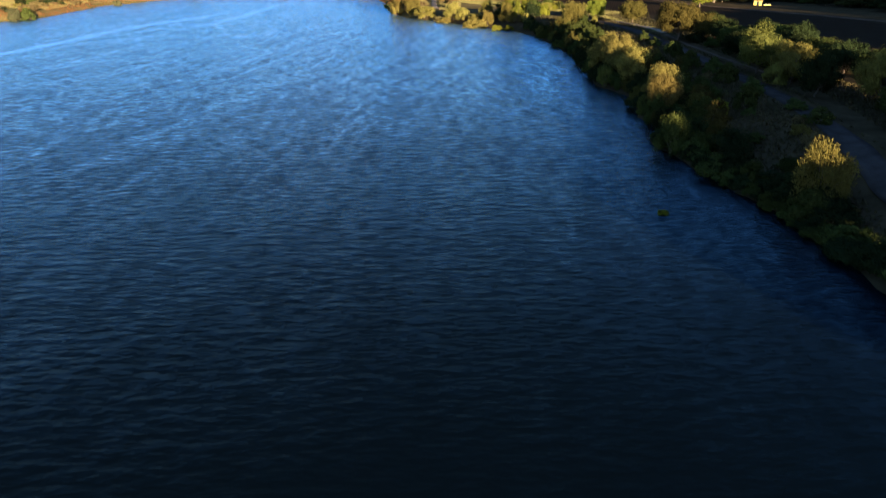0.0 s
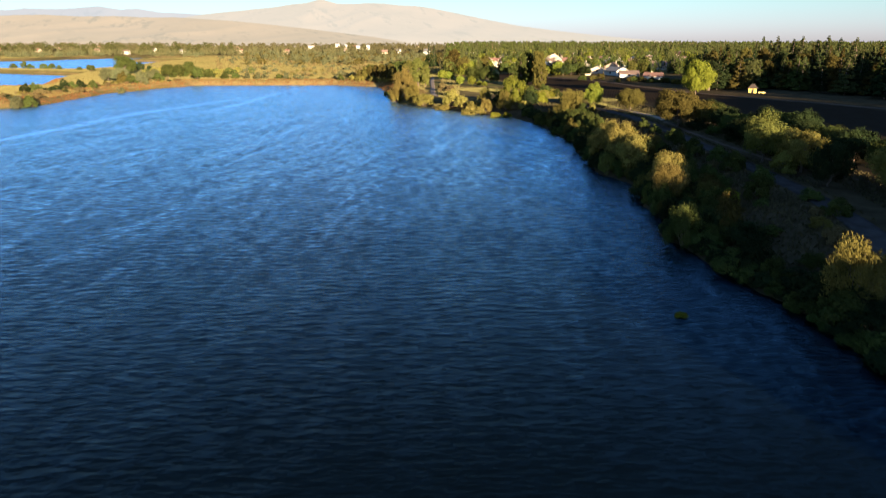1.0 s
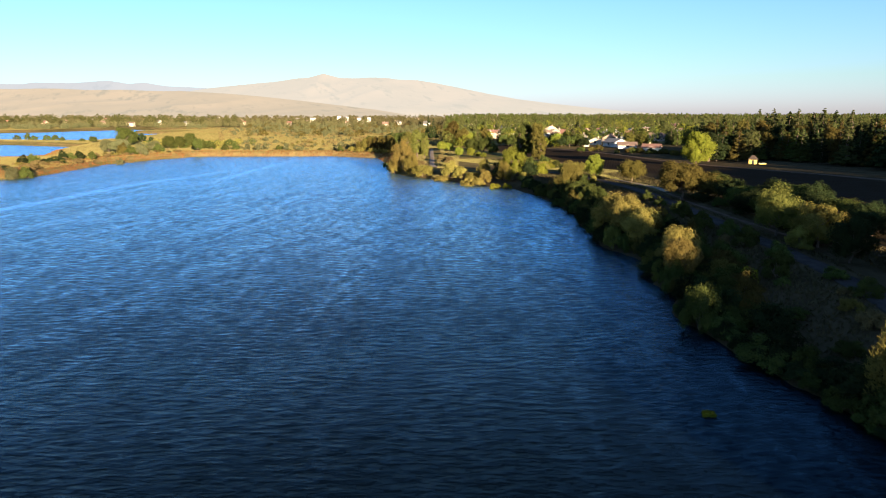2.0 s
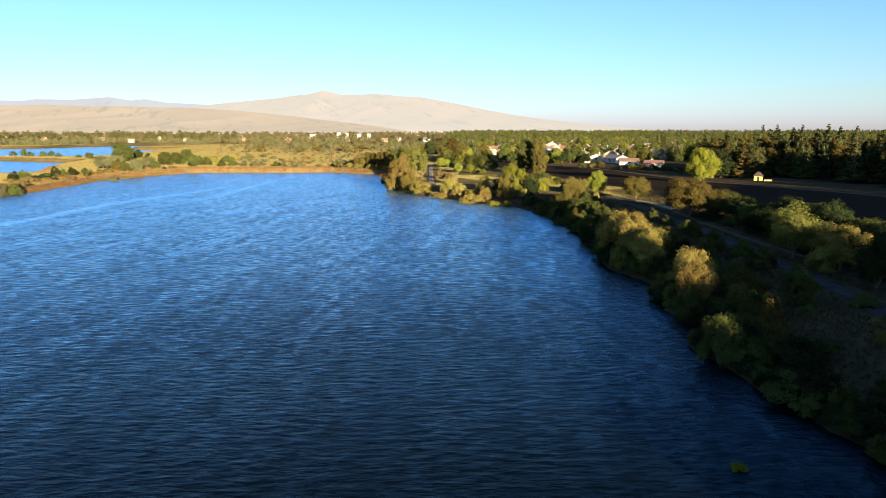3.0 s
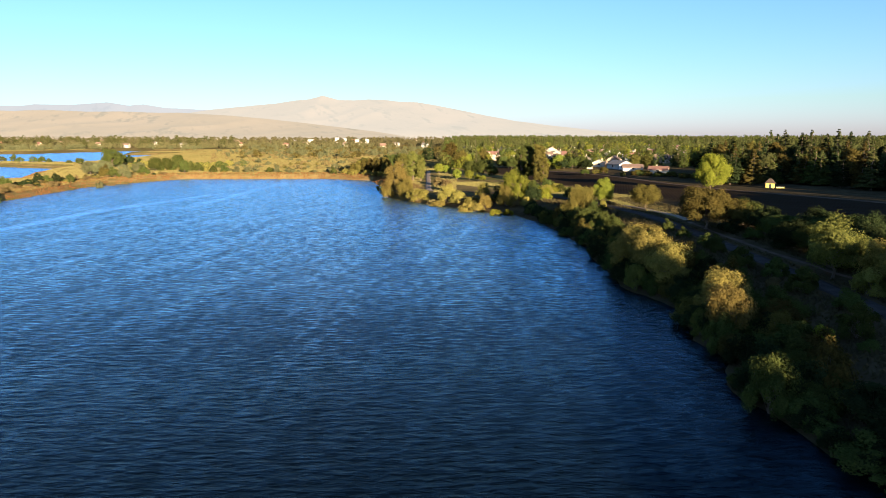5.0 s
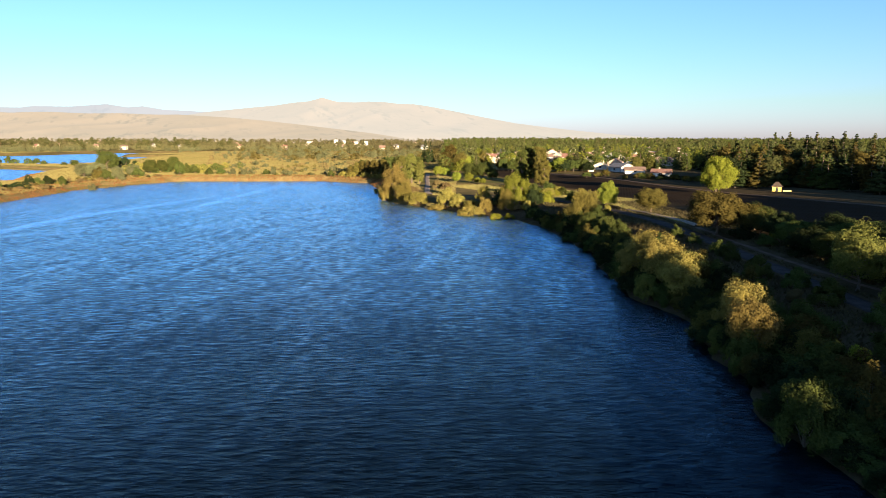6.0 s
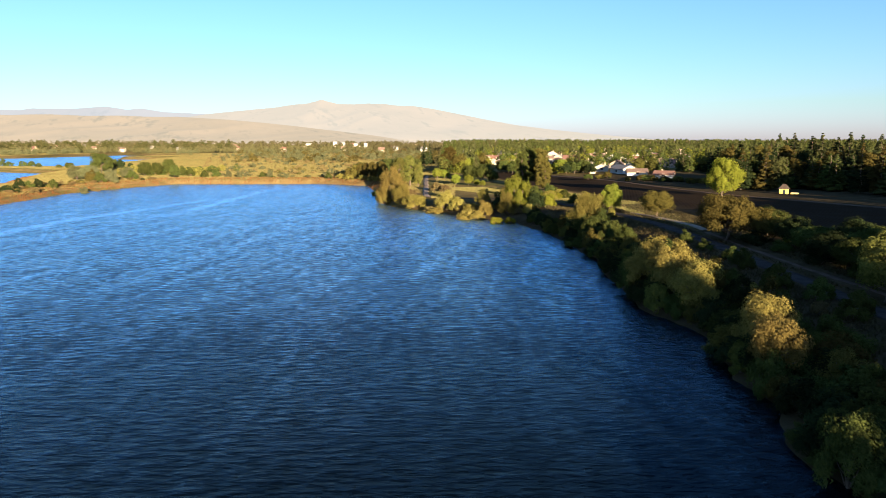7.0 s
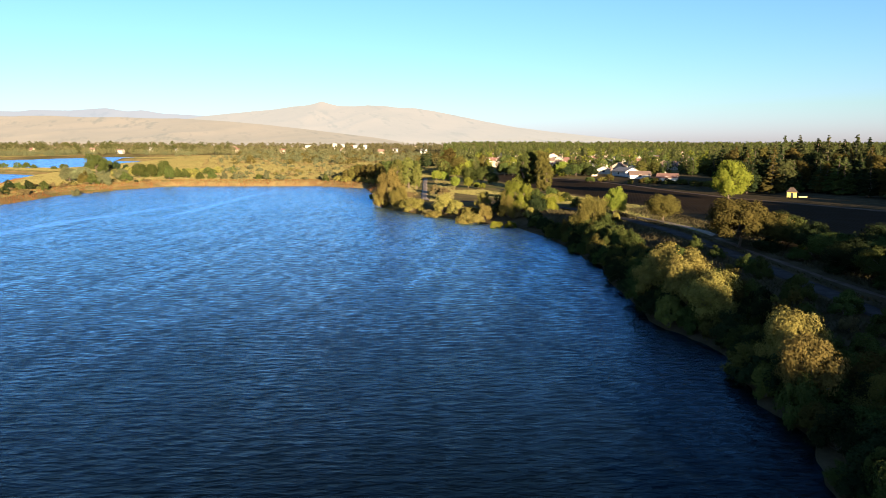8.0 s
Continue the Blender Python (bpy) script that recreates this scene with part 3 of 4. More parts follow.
plant(SH, "dark", 18.8, 248, 5, 5.5, "dark shrub in the shade of the willow", POINT)
plant(SH, "yellow", 16.4, 233, 2.0, 4.2, "low pale yellow-green shrub in the shallows", POINT, z=-0.1)
plant(SH, "yellow", 20.4, 233, 1.9, 3.8, "low pale yellow-green shrub in the shallows", POINT, z=-0.1)
plant(WL, "bright", 23.2, 244, 10.4, 9, "tall yellow-green tree on the bank", POINT)
plant(WL, "olive", 20.6, 242, 7, 6, "olive willow at the foot of the tall tree", POINT)
plant(SH, "willow", 25.8, 238.5, 3.4, 3.6, "small pale lit shrub on the bank", POINT)
plant(SH, "dark", 28.6, 241, 5, 6, "dark shrub on the bank", POINT)
plant(PO, "oak", 39.8, 352, 18, 8, "dark columnar tree behind the bank", POINT)
plant(PO, "oak", 36.4, 349, 15.5, 6.4, "dark columnar tree behind the bank", POINT)
plant(PO, "brown", 44, 344, 17.5, 7, "tall brown-green tree with a ragged crown", POINT)
plant(PO, "brown", 43.8, 330, 12.5, 5.6, "brown-green tree beside the taller ones", POINT)
plant(PO, "brown", 4.6, 458, 15.6, 11, "tall brown-green tree with a pointed crown", POINT, False)
plant(OK, "brown", 10.6, 452, 11.5, 11, "broad brown-green tree behind the point", POINT, False)
plant(OK, "oak", 14.4, 384, 8.4, 9.5, "broad dark green tree on the point", POINT)
plant(OK, "oak", 20.6, 380, 8.8, 9.5, "broad dark green tree on the point", POINT)
plant(OK, "oak", 25, 374, 6.2, 6.4, "dark green tree on the point", POINT)
plant(OK, "bright", 7.4, 359, 5.4, 5.3, "small round green tree on the lawn", POINT)
plant(OK, "bright", 13.0, 356, 5.2, 4.5, "small round green tree on the lawn", POINT)
plant(OK, "bright", 16.6, 353, 3.2, 3.3, "small round green tree on the lawn", POINT)
plant(OK, "bright", 18.8, 346, 3.2, 2.8, "small round green tree on the lawn", POINT)
plant(OK, "bright", -1.6, 400, 6, 6, "small green tree by the path", POINT, False)
plant(OK, "bright", 2.4, 404, 5, 5.4, "small green tree by the path", POINT, False)
plant(CO, "dark", -14, 590, 20, 7, "dark conifer far behind the point", POINT, False)
plant(CO, "dark", -10, 596, 17, 6, "dark conifer far behind the point", POINT, False)
plant(OK, "oak", -28, 430, 10.5, 9, "dark green tree behind the upright shrubs", POINT, False)
plant(OK, "oak", -21, 420, 11, 9, "dark green tree behind the upright shrubs", POINT, False)
plant(OK, "oak", -14, 424, 10.5, 9, "dark green tree behind the upright shrubs", POINT, False)
plant(OK, "dark", -34, 452, 9, 10, "dark green tree behind the upright shrubs", POINT, False)
for x, y, h, w in ((-49, 412, 5.6, 4.6), (-45.5, 410, 7.4, 4.2), (-42.5, 409, 8.2, 4.4), (-39, 406, 8.4, 4.2), (-35.6, 402, 9.4, 4.6), (-32.4, 398, 8.8, 4.4), (-29.6, 394, 10, 4.8), (-27.4, 384, 8, 4.4)):
    plant(PO, "brown", x, y, h, w, "rust-brown upright tree above the low shore", POINT, False)
for x, y, h, w in ((-53, 409, 3.4, 5), (-47.5, 403, 3, 5), (-40, 400, 3.2, 5.5), (-34.5, 394, 2.6, 5), (-30.5, 386, 3, 5)):
    plant(SH, "olive", x, y, h, w, "pale olive shrub on the low shore", POINT, False)
for k in range(18):
    f = (k + 0.5) / 18
    x, y = np.interp(f, [0, 0.25, 0.5, 0.75, 1], [-20, -12, 0, 12, 25]) + RNG.normal() * 0.6, np.interp(f, [0, 0.25, 0.5, 0.75, 1], [296, 277, 262, 246, 236]) + RNG.uniform(2, 9)
    if abs(x + 4) > 3:
        plant(SH, ("olive", "willow", "dry")[k % 3], x, y, RNG.uniform(1.6, 3.0), RNG.uniform(3, 4.6), "olive shrub on the shore of the point", POINT)
for k in range(26):
    x, y = RNG.uniform(24, 46), RNG.uniform(240, 330)
    if abs(x - np.interp(y, [217, 240, 268, 292, 330], [47.5, 43, 34, 20, 10])) > 4:
        plant(SH, ("olive", "oak", "dark", "yellow")[k % 4], x, y, RNG.uniform(2, 4.6), RNG.uniform(3.5, 6), "shrub on the point beside the trail", POINT)
for k in range(24):
    x, y = RNG.uniform(-45, 55), RNG.uniform(430, 560)
    if abs(x + 8) > 9:
        plant((OK, OK, CO)[k % 3], ("oak", "brown", "conifer")[k % 3], x, y, RNG.uniform(6, 10), RNG.uniform(7, 11), "dark green tree behind the point", POINT, False)

# the bank
BANK = "plants on the lake bank"
plant(WL, "olive", 35.5, 205, 9.5, 10, "olive tree with feathery lit crown on the bank", BANK)
plant(WL, "oak", 34, 192, 6, 6, "small green tree on the bank", BANK)
plant(OK, "bright", 46, 226, 7.5, 7, "green tree beside the trail", BANK)
plant(OK, "brown", 54.5, 214, 7, 8.5, "brown-green tree beside the trail", BANK)
plant(OK, "brown", 54.6, 172, 9.0, 11.5, "broad brown-green tree with bare trunk over the trail", BANK)
plant(OK, "brown", 60, 169, 6.4, 8, "brown-green tree behind the trail", BANK)
plant(SH, "yellow", 63, 163, 4.4, 5, "yellow-green sprays above the tree row", BANK)
plant(OK, "willow", 32, 142, 8.2, 7.4, "grey-green willow with a sunlit top", BANK)
plant(OK, "willow", 33.2, 136, 8.0, 7, "grey-green willow with a sunlit top", BANK)
plant(OK, "willow", 34, 130, 7.2, 6.4, "grey-green willow with a sunlit top", BANK)
plant(OK, "willow", 34, 111.5, 7.2, 6, "grey-green willow with a sunlit top", BANK)
plant(OK, "willow", 32.8, 106, 6.6, 5.4, "grey-green willow with a sunlit top", BANK)
plant(WL, "oak", 28.8, 87.5, 6.0, 5.0, "dark willow with a few lit sprays", BANK)
plant(WL, "olive", 36.4, 66, 7.0, 5.8, "yellow-green willow with upright sprays", BANK)
plant(SH, "yellow", 37.5, 96, 3.0, 2.6, "small yellow shrub on the slope", BANK)
plant(SH, "oak", 41.6, 97.5, 3.5, 4, "dark shrub beside the trail", BANK)
plant(SH, "oak", 45.7, 143.5, 3.2, 3.4, "dark shrub beside the trail", BANK)
for x, y, h, w in ((45.5, 86, 2.2, 3.4), (46.6, 94, 1.8, 3), (45.8, 106, 2.6, 3.6), (45.2, 115, 3.2, 4.2), (46.2, 124, 2.8, 3.6), (44.6, 131, 3.2, 4), (47, 151, 2.4, 3.2), (46.4, 160, 2.2, 3)):
    plant(SH, "oak", x, y, h, w, "dark shrub between the slope and the trail", BANK)
plant(SH, "oak", 46.3, 169, 2.6, 2.8, "dark shrub beside the trail", BANK)
for k in range(90):
    y = 38 + 2.2 * k + RNG.normal() * 1.2
    x = np.interp(y, [20, 47, 65, 72, 82, 88, 91, 94, 99, 108, 116, 122, 128, 135, 150, 170, 190, 212, 240],
                  [30.3, 32.5, 31.8, 30.5, 29.1, 27.8, 26.2, 27, 29.2, 29.3, 30.8, 31.8, 30, 27.6, 28.5, 30, 29, 27, 22]) + RNG.uniform(1.3, 4.6)
    plant(SH, ("oak", "dark", "dark") [k % 3] if y < 100 else ("oak", "dark", "green", "oak", "dark", "brown")[k % 6], x, y, RNG.uniform(2.4, 4.6) * (0.75 if y < 82 else 1), RNG.uniform(3.2, 5.6),
          "dense shrub on the lake bank", BANK)
for k in range(26):
    y = RNG.uniform(70, 235)
    plant(SH, ("oak", "olive", "dry")[k % 3], RNG.uniform(34, 44), y, RNG.uniform(1.0, 2.4), RNG.uniform(1.5, 3.2),
          "low shrub on the grassy slope", BANK)

for k in range(86):
    y = 84 + 1.5 * k + RNG.normal()
    plant((SH, SH, WL)[k % 3], ("dark", "oak", "oak", "brown")[k % 4], np.interp(y, [80, 92, 100, 122, 136, 157, 215], [31, 30, 32, 34.5, 31, 31.5, 31]) + RNG.uniform(1.2, 7), y,
          RNG.uniform(2.6, 4.8), RNG.uniform(3.5, 6), "dark shrub in the thicket of the bank", BANK)

for k in range(22):
    y = 54 + 1.9 * k
    x = np.interp(y, [47, 65, 72, 82, 88, 91, 96], [33, 32.8, 31.3, 29.9, 28.6, 27.4, 28.4]) + RNG.uniform(0.2, 1.4)
    plant(SH, ("dark", "oak")[k % 2], x, y, RNG.uniform(1.1, 2.0), RNG.uniform(2.4, 3.6), "low dark shrub over the water's edge", BANK)

# the hedge of trees beyond the trail
HEDGE = "row of trees beyond the trail"
plant(OK, "green", 52.8, 122.5, 8.4, 8, "yellow-green tree in a row beyond the trail", HEDGE)
plant(OK, "olive", 55, 113.5, 6.8, 8, "yellow-green tree in a row beyond the trail", HEDGE)
plant(OK, "dark", 53.6, 103, 6.6, 6, "dark round tree beside the trail", HEDGE)
plant(SH, "olive", 51.8, 112.5, 3.4, 4, "olive shrub beside the trail", HEDGE)
plant(OK, "olive", 58.4, 96, 7.8, 7, "yellow-green tree in a row beyond the trail", HEDGE)
# trees south of y 75 are unseen, sized to shade the bank
for k in range(30):
    y = 2 + 6.6 * k + RNG.normal()
    x = np.interp(y, [0, 68, 100, 125, 150, 175, 230], [44, 50, 57, 58, 58.5, 62, 61]) + RNG.uniform(0, 3)
    if abs(y - 98) > 4 and abs(y - 106) > 3.5 and abs(y - 116) > 8 and not 178 < y:
        plant(OK, ("dark", "oak", "dark", "oak")[k % 4], x, y, RNG.uniform(6.2, 7.6) if y < 25 else RNG.uniform(5.4, 6.4) if y < 62 else RNG.uniform(4.6, 5.6), RNG.uniform(6.5, 8.5), "dark tree in a row beyond the trail", HEDGE)
for k in range(20):
    y = 50 + 6.2 * k + RNG.normal()
    x = np.interp(y, [0, 68, 100, 125, 150, 175, 230], [44, 50, 55.5, 57, 58, 60, 60]) + RNG.uniform(6, 10)
    if abs(y - 112) > 5 and y < 150:
        plant(OK, ("oak", "dark", "dark")[k % 3], x, y, RNG.uniform(5.0, 6.4), RNG.uniform(6.5, 9), "dark tree in the second row beyond the trail", HEDGE)
for k in range(9):
    plant(SH, ("dark", "oak")[k % 2], RNG.uniform(56, 59), 86 + 10 * k + RNG.normal() * 2, RNG.uniform(2, 3.2), RNG.uniform(3.5, 5),
          "dark shrub at the foot of the tree row", HEDGE)
plant(OK, "yellow", 93, 269, 14.6, 11.5, "tall bright yellow-green tree at the field's edge", "trees round the field", sink=1.4)
for k in range(16):
    plant((OK, SH)[k % 2], ("oak", "brown", "olive")[k % 3], 70 + 3.2 * k + RNG.normal() * 1.5, 372 - 2.2 * k + RNG.uniform(-4, 22), RNG.uniform(1.6, 3.4), RNG.uniform(3, 6),
          "garden tree between field and houses", "trees round the field", False)

# the tall wood beyond the field
def low_enough(x, y, h):
    """Height of a tree that leaves the houses beside the field in the sun."""
    line = 0.927 * x + 0.375 * y
    if 226 < line < 262 and y < 420:
        return min(h, 2.2 + 0.136 * max(0, 388 - y))
    return h


WOOD = "tall wood beyond the field"
for k in range(130):
    f = k / 130
    y = 345 - 150 * f + RNG.normal() * 4
    x = np.interp(y, [0, 100, 190, 215, 290, 330, 360], [175, 170, 160, 146, 144, 120, 114]) + RNG.uniform(0, 38)
    ahead = (x - 119.5) * math.sin(radians(SUN_TURN)) + (y - 283) * math.cos(radians(SUN_TURN))
    aside = (x - 119.5) * math.cos(radians(SUN_TURN)) - (y - 283) * math.sin(radians(SUN_TURN))
    if ahead > 0 and abs(aside) < 6:
        continue
    kind = (CO, CO, CO, PO)[k % 4]
    plant(kind, ("conifer", "dark", "oak", "brown", "dark")[k % 5], x, y, low_enough(x, y, RNG.uniform(10, 18.5)), RNG.uniform(7, 10),
          "tall dark tree of the wood beyond the field", WOOD, False)
# trees out of view, added so that their shade falls on the field
for k in range(60):
    f = RNG.uniform(0.15, 1)
    plant((PO, OK, CO)[k % 3], ("conifer", "oak", "conifer")[k % 3], 100 + 85 * f + RNG.normal() * 4, 70 + 100 * f + RNG.normal() * 4, RNG.uniform(14, 18),
          RNG.uniform(8, 12), "unseen tall dark tree added south of the field for shade", WOOD, False)
for k in range(12):
    plant(CO, ("conifer", "dark")[k % 2], 172 + 4.2 * k + RNG.normal() * 2, 404 - 3 * k + RNG.normal() * 5, RNG.uniform(19, 23.5), RNG.uniform(9, 12),
          "tall conifer standing above the wood", WOOD, False)
for k in range(80):
    y = RNG.uniform(300, 430)
    kind = (CO, CO, PO, CO)[k % 4]
    x = RNG.uniform(0.335, 0.62) * y + 5
    plant(kind, ("conifer", "dark", "oak", "brown", "dark")[k % 5], x, y, low_enough(x, y, RNG.uniform(11, 18)), RNG.uniform(7, 10),
          "tall dark tree of the wood behind the hut", WOOD, False)

# the low shore
SHORE = "plants on the low golden shore"
for tone, x, y, h, w, words in (
        ("oak", -171.1, 301.9, 3.9, 4.2, "round yellow-green shrub on the low shore"), ("dark", -174.0, 300.0, 3.4, 4, "dark shrub on the low shore"),
        ("dark", -167.7, 310.7, 2.2, 4.6, "low dark shrub on the low shore"), ("dark", -172.0, 326.3, 3.8, 4, "dark shrub on the low shore"),
        ("oak", -169.6, 328.2, 2.8, 4.4, "dark green shrub on the low shore"), ("dark", -168.1, 333.1, 3.6, 3.8, "dark shrub on the low shore"),
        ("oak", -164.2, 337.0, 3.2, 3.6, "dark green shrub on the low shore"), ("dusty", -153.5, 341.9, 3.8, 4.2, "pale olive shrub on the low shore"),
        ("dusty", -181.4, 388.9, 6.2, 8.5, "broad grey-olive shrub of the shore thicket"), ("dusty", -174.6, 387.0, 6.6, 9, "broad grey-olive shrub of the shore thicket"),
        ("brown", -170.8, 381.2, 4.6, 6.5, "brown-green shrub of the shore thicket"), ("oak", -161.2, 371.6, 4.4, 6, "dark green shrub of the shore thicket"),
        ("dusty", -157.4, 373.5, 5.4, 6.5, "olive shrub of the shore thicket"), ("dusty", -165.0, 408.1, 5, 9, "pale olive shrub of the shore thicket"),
        ("oak", -158.3, 398.5, 4.2, 6, "dark green shrub of the shore thicket"), ("oak", -165.5, 430.2, 7, 7, "dark green tree of the shore thicket"),
        ("oak", -161.2, 435.0, 6.6, 7, "dark green tree of the shore thicket"), ("oak", -159.3, 448.4, 8, 7.5, "dark green tree of the shore thicket"),
        ("oak", -146.3, 435.0, 5, 5, "dark green shrub behind the shore"), ("oak", -140.1, 430.2, 4.6, 5, "dark green shrub behind the shore"),
        ("oak", -128.6, 419.6, 3.2, 4.6, "dark green shrub behind the shore"), ("oak", -123.3, 422.8, 3.3, 4.4, "dark green shrub behind the shore"),
        ("dusty", -116.1, 421.8, 3, 3.4, "olive shrub on the golden meadow"), ("dusty", -108.4, 416.1, 2.6, 3.4, "olive shrub on the golden meadow"),
        ("oak", -96.9, 419.9, 2.6, 4.2, "dark green shrub on the golden meadow"), ("dusty", -92.1, 416.1, 3.6, 3.4, "olive shrub on the golden meadow"),
        ("oak", -59.4, 410.3, 3.4, 3.6, "dark shrub on the golden meadow"), ("dusty", -82.5, 412.2, 2.2, 4, "olive shrub on the golden meadow"),
        ("oak", -154.5, 268.8, 3.8, 5.2, "dark green shrub at the water's edge"), ("dusty", -156.9, 264.9, 4.2, 5, "olive shrub at the water's edge"),
        ("dry", -158.9, 279.5, 2.0, 4.4, "rusty shrub on the low shore"), ("dry", -163.8, 293.1, 2.0, 4.6, "rusty shrub on the low shore"),
        ("dry", -161.8, 318.5, 1.8, 4.2, "rusty shrub on the low shore"), ("dry", -154.0, 353.6, 2, 3.4, "rusty shrub on the shore bank")):
    plant(SH if h < 6 else OK, tone, x, y, h * 1.2, w * 1.15, words, SHORE)
plant(OK, "oak", -209, 469, 12.5, 14, "large round green tree on the low shore", SHORE)
plant(OK, "oak", -221.5, 511, 8.2, 6, "round green tree near the far pond", SHORE, False)
plant(OK, "dark", -217, 511, 7.2, 6.6, "dark tree beside the round green one", SHORE, False)
plant(SH, "dark", -210.5, 511, 5, 6.6, "dark shrub beside the round green tree", SHORE, False)
plant(OK, "oak", -258.5, 523, 5.2, 6.2, "round green tree on the narrow spit", SHORE, False)
plant(OK, "oak", -140.3, 408, 7.6, 6, "bright green tree leaning over the shore", SHORE)
for x, y, h, w in ((-340, 578, 6.2, 5.5), (-334, 577, 4, 6), (-322, 574, 4.4, 7), (-314, 572, 4.6, 7), (-305, 566, 3.2, 5), (-282, 552, 2.4, 5), (-352, 584, 4, 6)):
    plant(SH, "oak", x, y, h, w, "green shrub on the narrow spit", SHORE, False)
plant(SH, "yellow", 21.7, 66, 0.55, 1.3, "small tuft of yellow-green plants on the water", "", z=-0.1)

# ---- houses ----
def box(bm, x0, x1, y0, y1, z0, z1):
    v = [bm.verts.new(p) for p in ((x0, y0, z0), (x1, y0, z0), (x1, y1, z0), (x0, y1, z0), (x0, y0, z1), (x1, y0, z1), (x1, y1, z1), (x0, y1, z1))]
    for f in ((3, 2, 1, 0), (4, 5, 6, 7), (0, 1, 5, 4), (1, 2, 6, 5), (2, 3, 7, 6), (3, 0, 4, 7)):
        bm.faces.new([v[i] for i in f])


def prism(bm, outline, y0, y1):
    """An outline in x and z, drawn out along y."""
    a = [bm.verts.new((x, y0, z)) for x, z in outline]
    b = [bm.verts.new((x, y1, z)) for x, z in outline]
    bm.faces.new(a)
    bm.faces.new(b[::-1])
    for i in range(len(a)):
        j = (i + 1) % len(a)
        bm.faces.new((a[j], a[i], b[i], b[j]))


HOMES = []
OPEN = []


def room_for(x, y):
    """Height of a garden tree that leaves the houses behind it in the open, towards the lake."""
    limit = np.full(np.shape(x), 99.0)
    for hx, hy, half in OPEN:
        line = 2.5 + (hx - 2.5) * (y - 45) / (hy - 45)
        ahead = hy - y
        limit = np.where((np.abs(x - line) < half) & (ahead > -4) & (ahead < 130), np.minimum(limit, 2.6 + ahead * 15.0 / hy), limit)
    return limit


def window_in(root, m):
    """A framed window; its pane is set back in the frame."""
    bm = bmesh.new()
    for x0, x1, z0, z1 in ((-0.8, 0.8, -0.68, -0.58), (-0.8, 0.8, 0.58, 0.68), (-0.8, -0.7, -0.58, 0.58), (0.7, 0.8, -0.58, 0.58)):
        box(bm, x0, x1, -0.08, 0.05, z0, z1)
    bm.transform(m)
    sash = part("window", bm, WALLS["white"], root)
    bm = bmesh.new()
    box(bm, -0.72, 0.72, -0.04, 0.03, -0.6, 0.6)
    bm.transform(m)
    part("pane", bm, GLASS, sash)



def house(x, y, turn, w, d, eaves, ridge, wall, roof, label, group="houses of the suburb", windows=2, open_view=False):
    """A gabled house; its gable faces -y before it is turned."""
    root = new("house")
    HOMES.append((x, y))
    if open_view:
        OPEN.append((x, y, w / 2 + 2))
    root.matrix_basis = pose(x, y, float(land(np.array([x]), np.array([y]))[0]) - 0.1, 0, 0, turn)
    bm = bmesh.new()
    prism(bm, [(-w / 2, -0.5), (w / 2, -0.5), (w / 2, eaves), (0, ridge), (-w / 2, eaves)], -d / 2, d / 2)
    part("wall", bm, WALLS[wall], root)
    bm = bmesh.new()
    over, t = 0.5, 0.22
    slope = (ridge - eaves) / (w / 2)
    prism(bm, [(-w / 2 - over, eaves - over * slope + 0.02), (0, ridge + 0.02), (w / 2 + over, eaves - over * slope + 0.02),
               (w / 2 + over, eaves - over * slope + t), (0, ridge + t), (-w / 2 - over, eaves - over * slope + t)], -d / 2 - over, d / 2 + over)
    part("roof", bm, ROOFS[roof], root)
    for k in range(windows):
        cx = -w / 2 + w * (k + 0.5) / windows
        window_in(root, pose(cx, -d / 2, 1.6))
    window_in(root, pose(-w / 2, 0, 1.6, 0, 0, -90))
    bm = bmesh.new()
    box(bm, w * 0.5 - 0.03, w * 0.5 + 0.06, -0.5, 0.5, 0.0, 2.05)
    part("door", bm, ROOFS["brown"], root)
    bm = bmesh.new()
    box(bm, w * 0.18, w * 0.18 + 0.7, d * 0.1, d * 0.1 + 0.7, eaves, ridge + 0.8)
    part("chimney", bm, WALLS["tan"], root)
    return tagged(root, label, "house", group)


house(92, 440, -14, 7.4, 9, 2.6, 4.3, "cream", "grey", "cream house with a low gable beside the field", windows=1, open_view=True)
house(99, 420, 24, 9, 11, 2.7, 4.6, "white", "grey", "long white house beside the field", windows=2, open_view=True)
house(101.5, 402, 80, 8, 10, 2.0, 3.6, "white", "brown", "low house with a grey-brown shingle roof", windows=2, open_view=True)
house(110, 384, 66, 8, 9, 1.9, 3.5, "white", "red", "low white house with a red-brown roof", windows=2, open_view=True)
house(82, 420, 0, 3, 5, 1.2, 1.7, "cream", "grey", "low cream shed beside the field", windows=1)
for k, (x, y, w, h) in enumerate(((138, 672, 10, 5.2), (147, 676, 10, 5.6), (156, 668, 8, 5), (160, 620, 7, 4.2), (179, 646, 8, 5), (234, 741, 11, 5), (212, 647, 9, 4), (297, 922, 10, 6),
                                  (153, 869, 9, 6), (84, 597, 7, 5), (88, 575, 8, 4.6), (35.5, 619, 8, 6.2), (43, 619, 8, 6.2), (60, 632, 6, 4.2), (30, 880, 14, 7), (196, 690, 9, 5), (112, 760, 10, 6))):
    house(x, y, RNG.uniform(-25, 25) + (70 if k % 3 == 0 else 0), w, w * 1.25, h * 0.62, h, ("white", "cream", "white")[k % 3], ("red", "brown", "grey", "red")[k % 4],
          ("white stucco house among trees", "cream stucco house among trees", "white house among trees")[k % 3], windows=2, open_view=True)
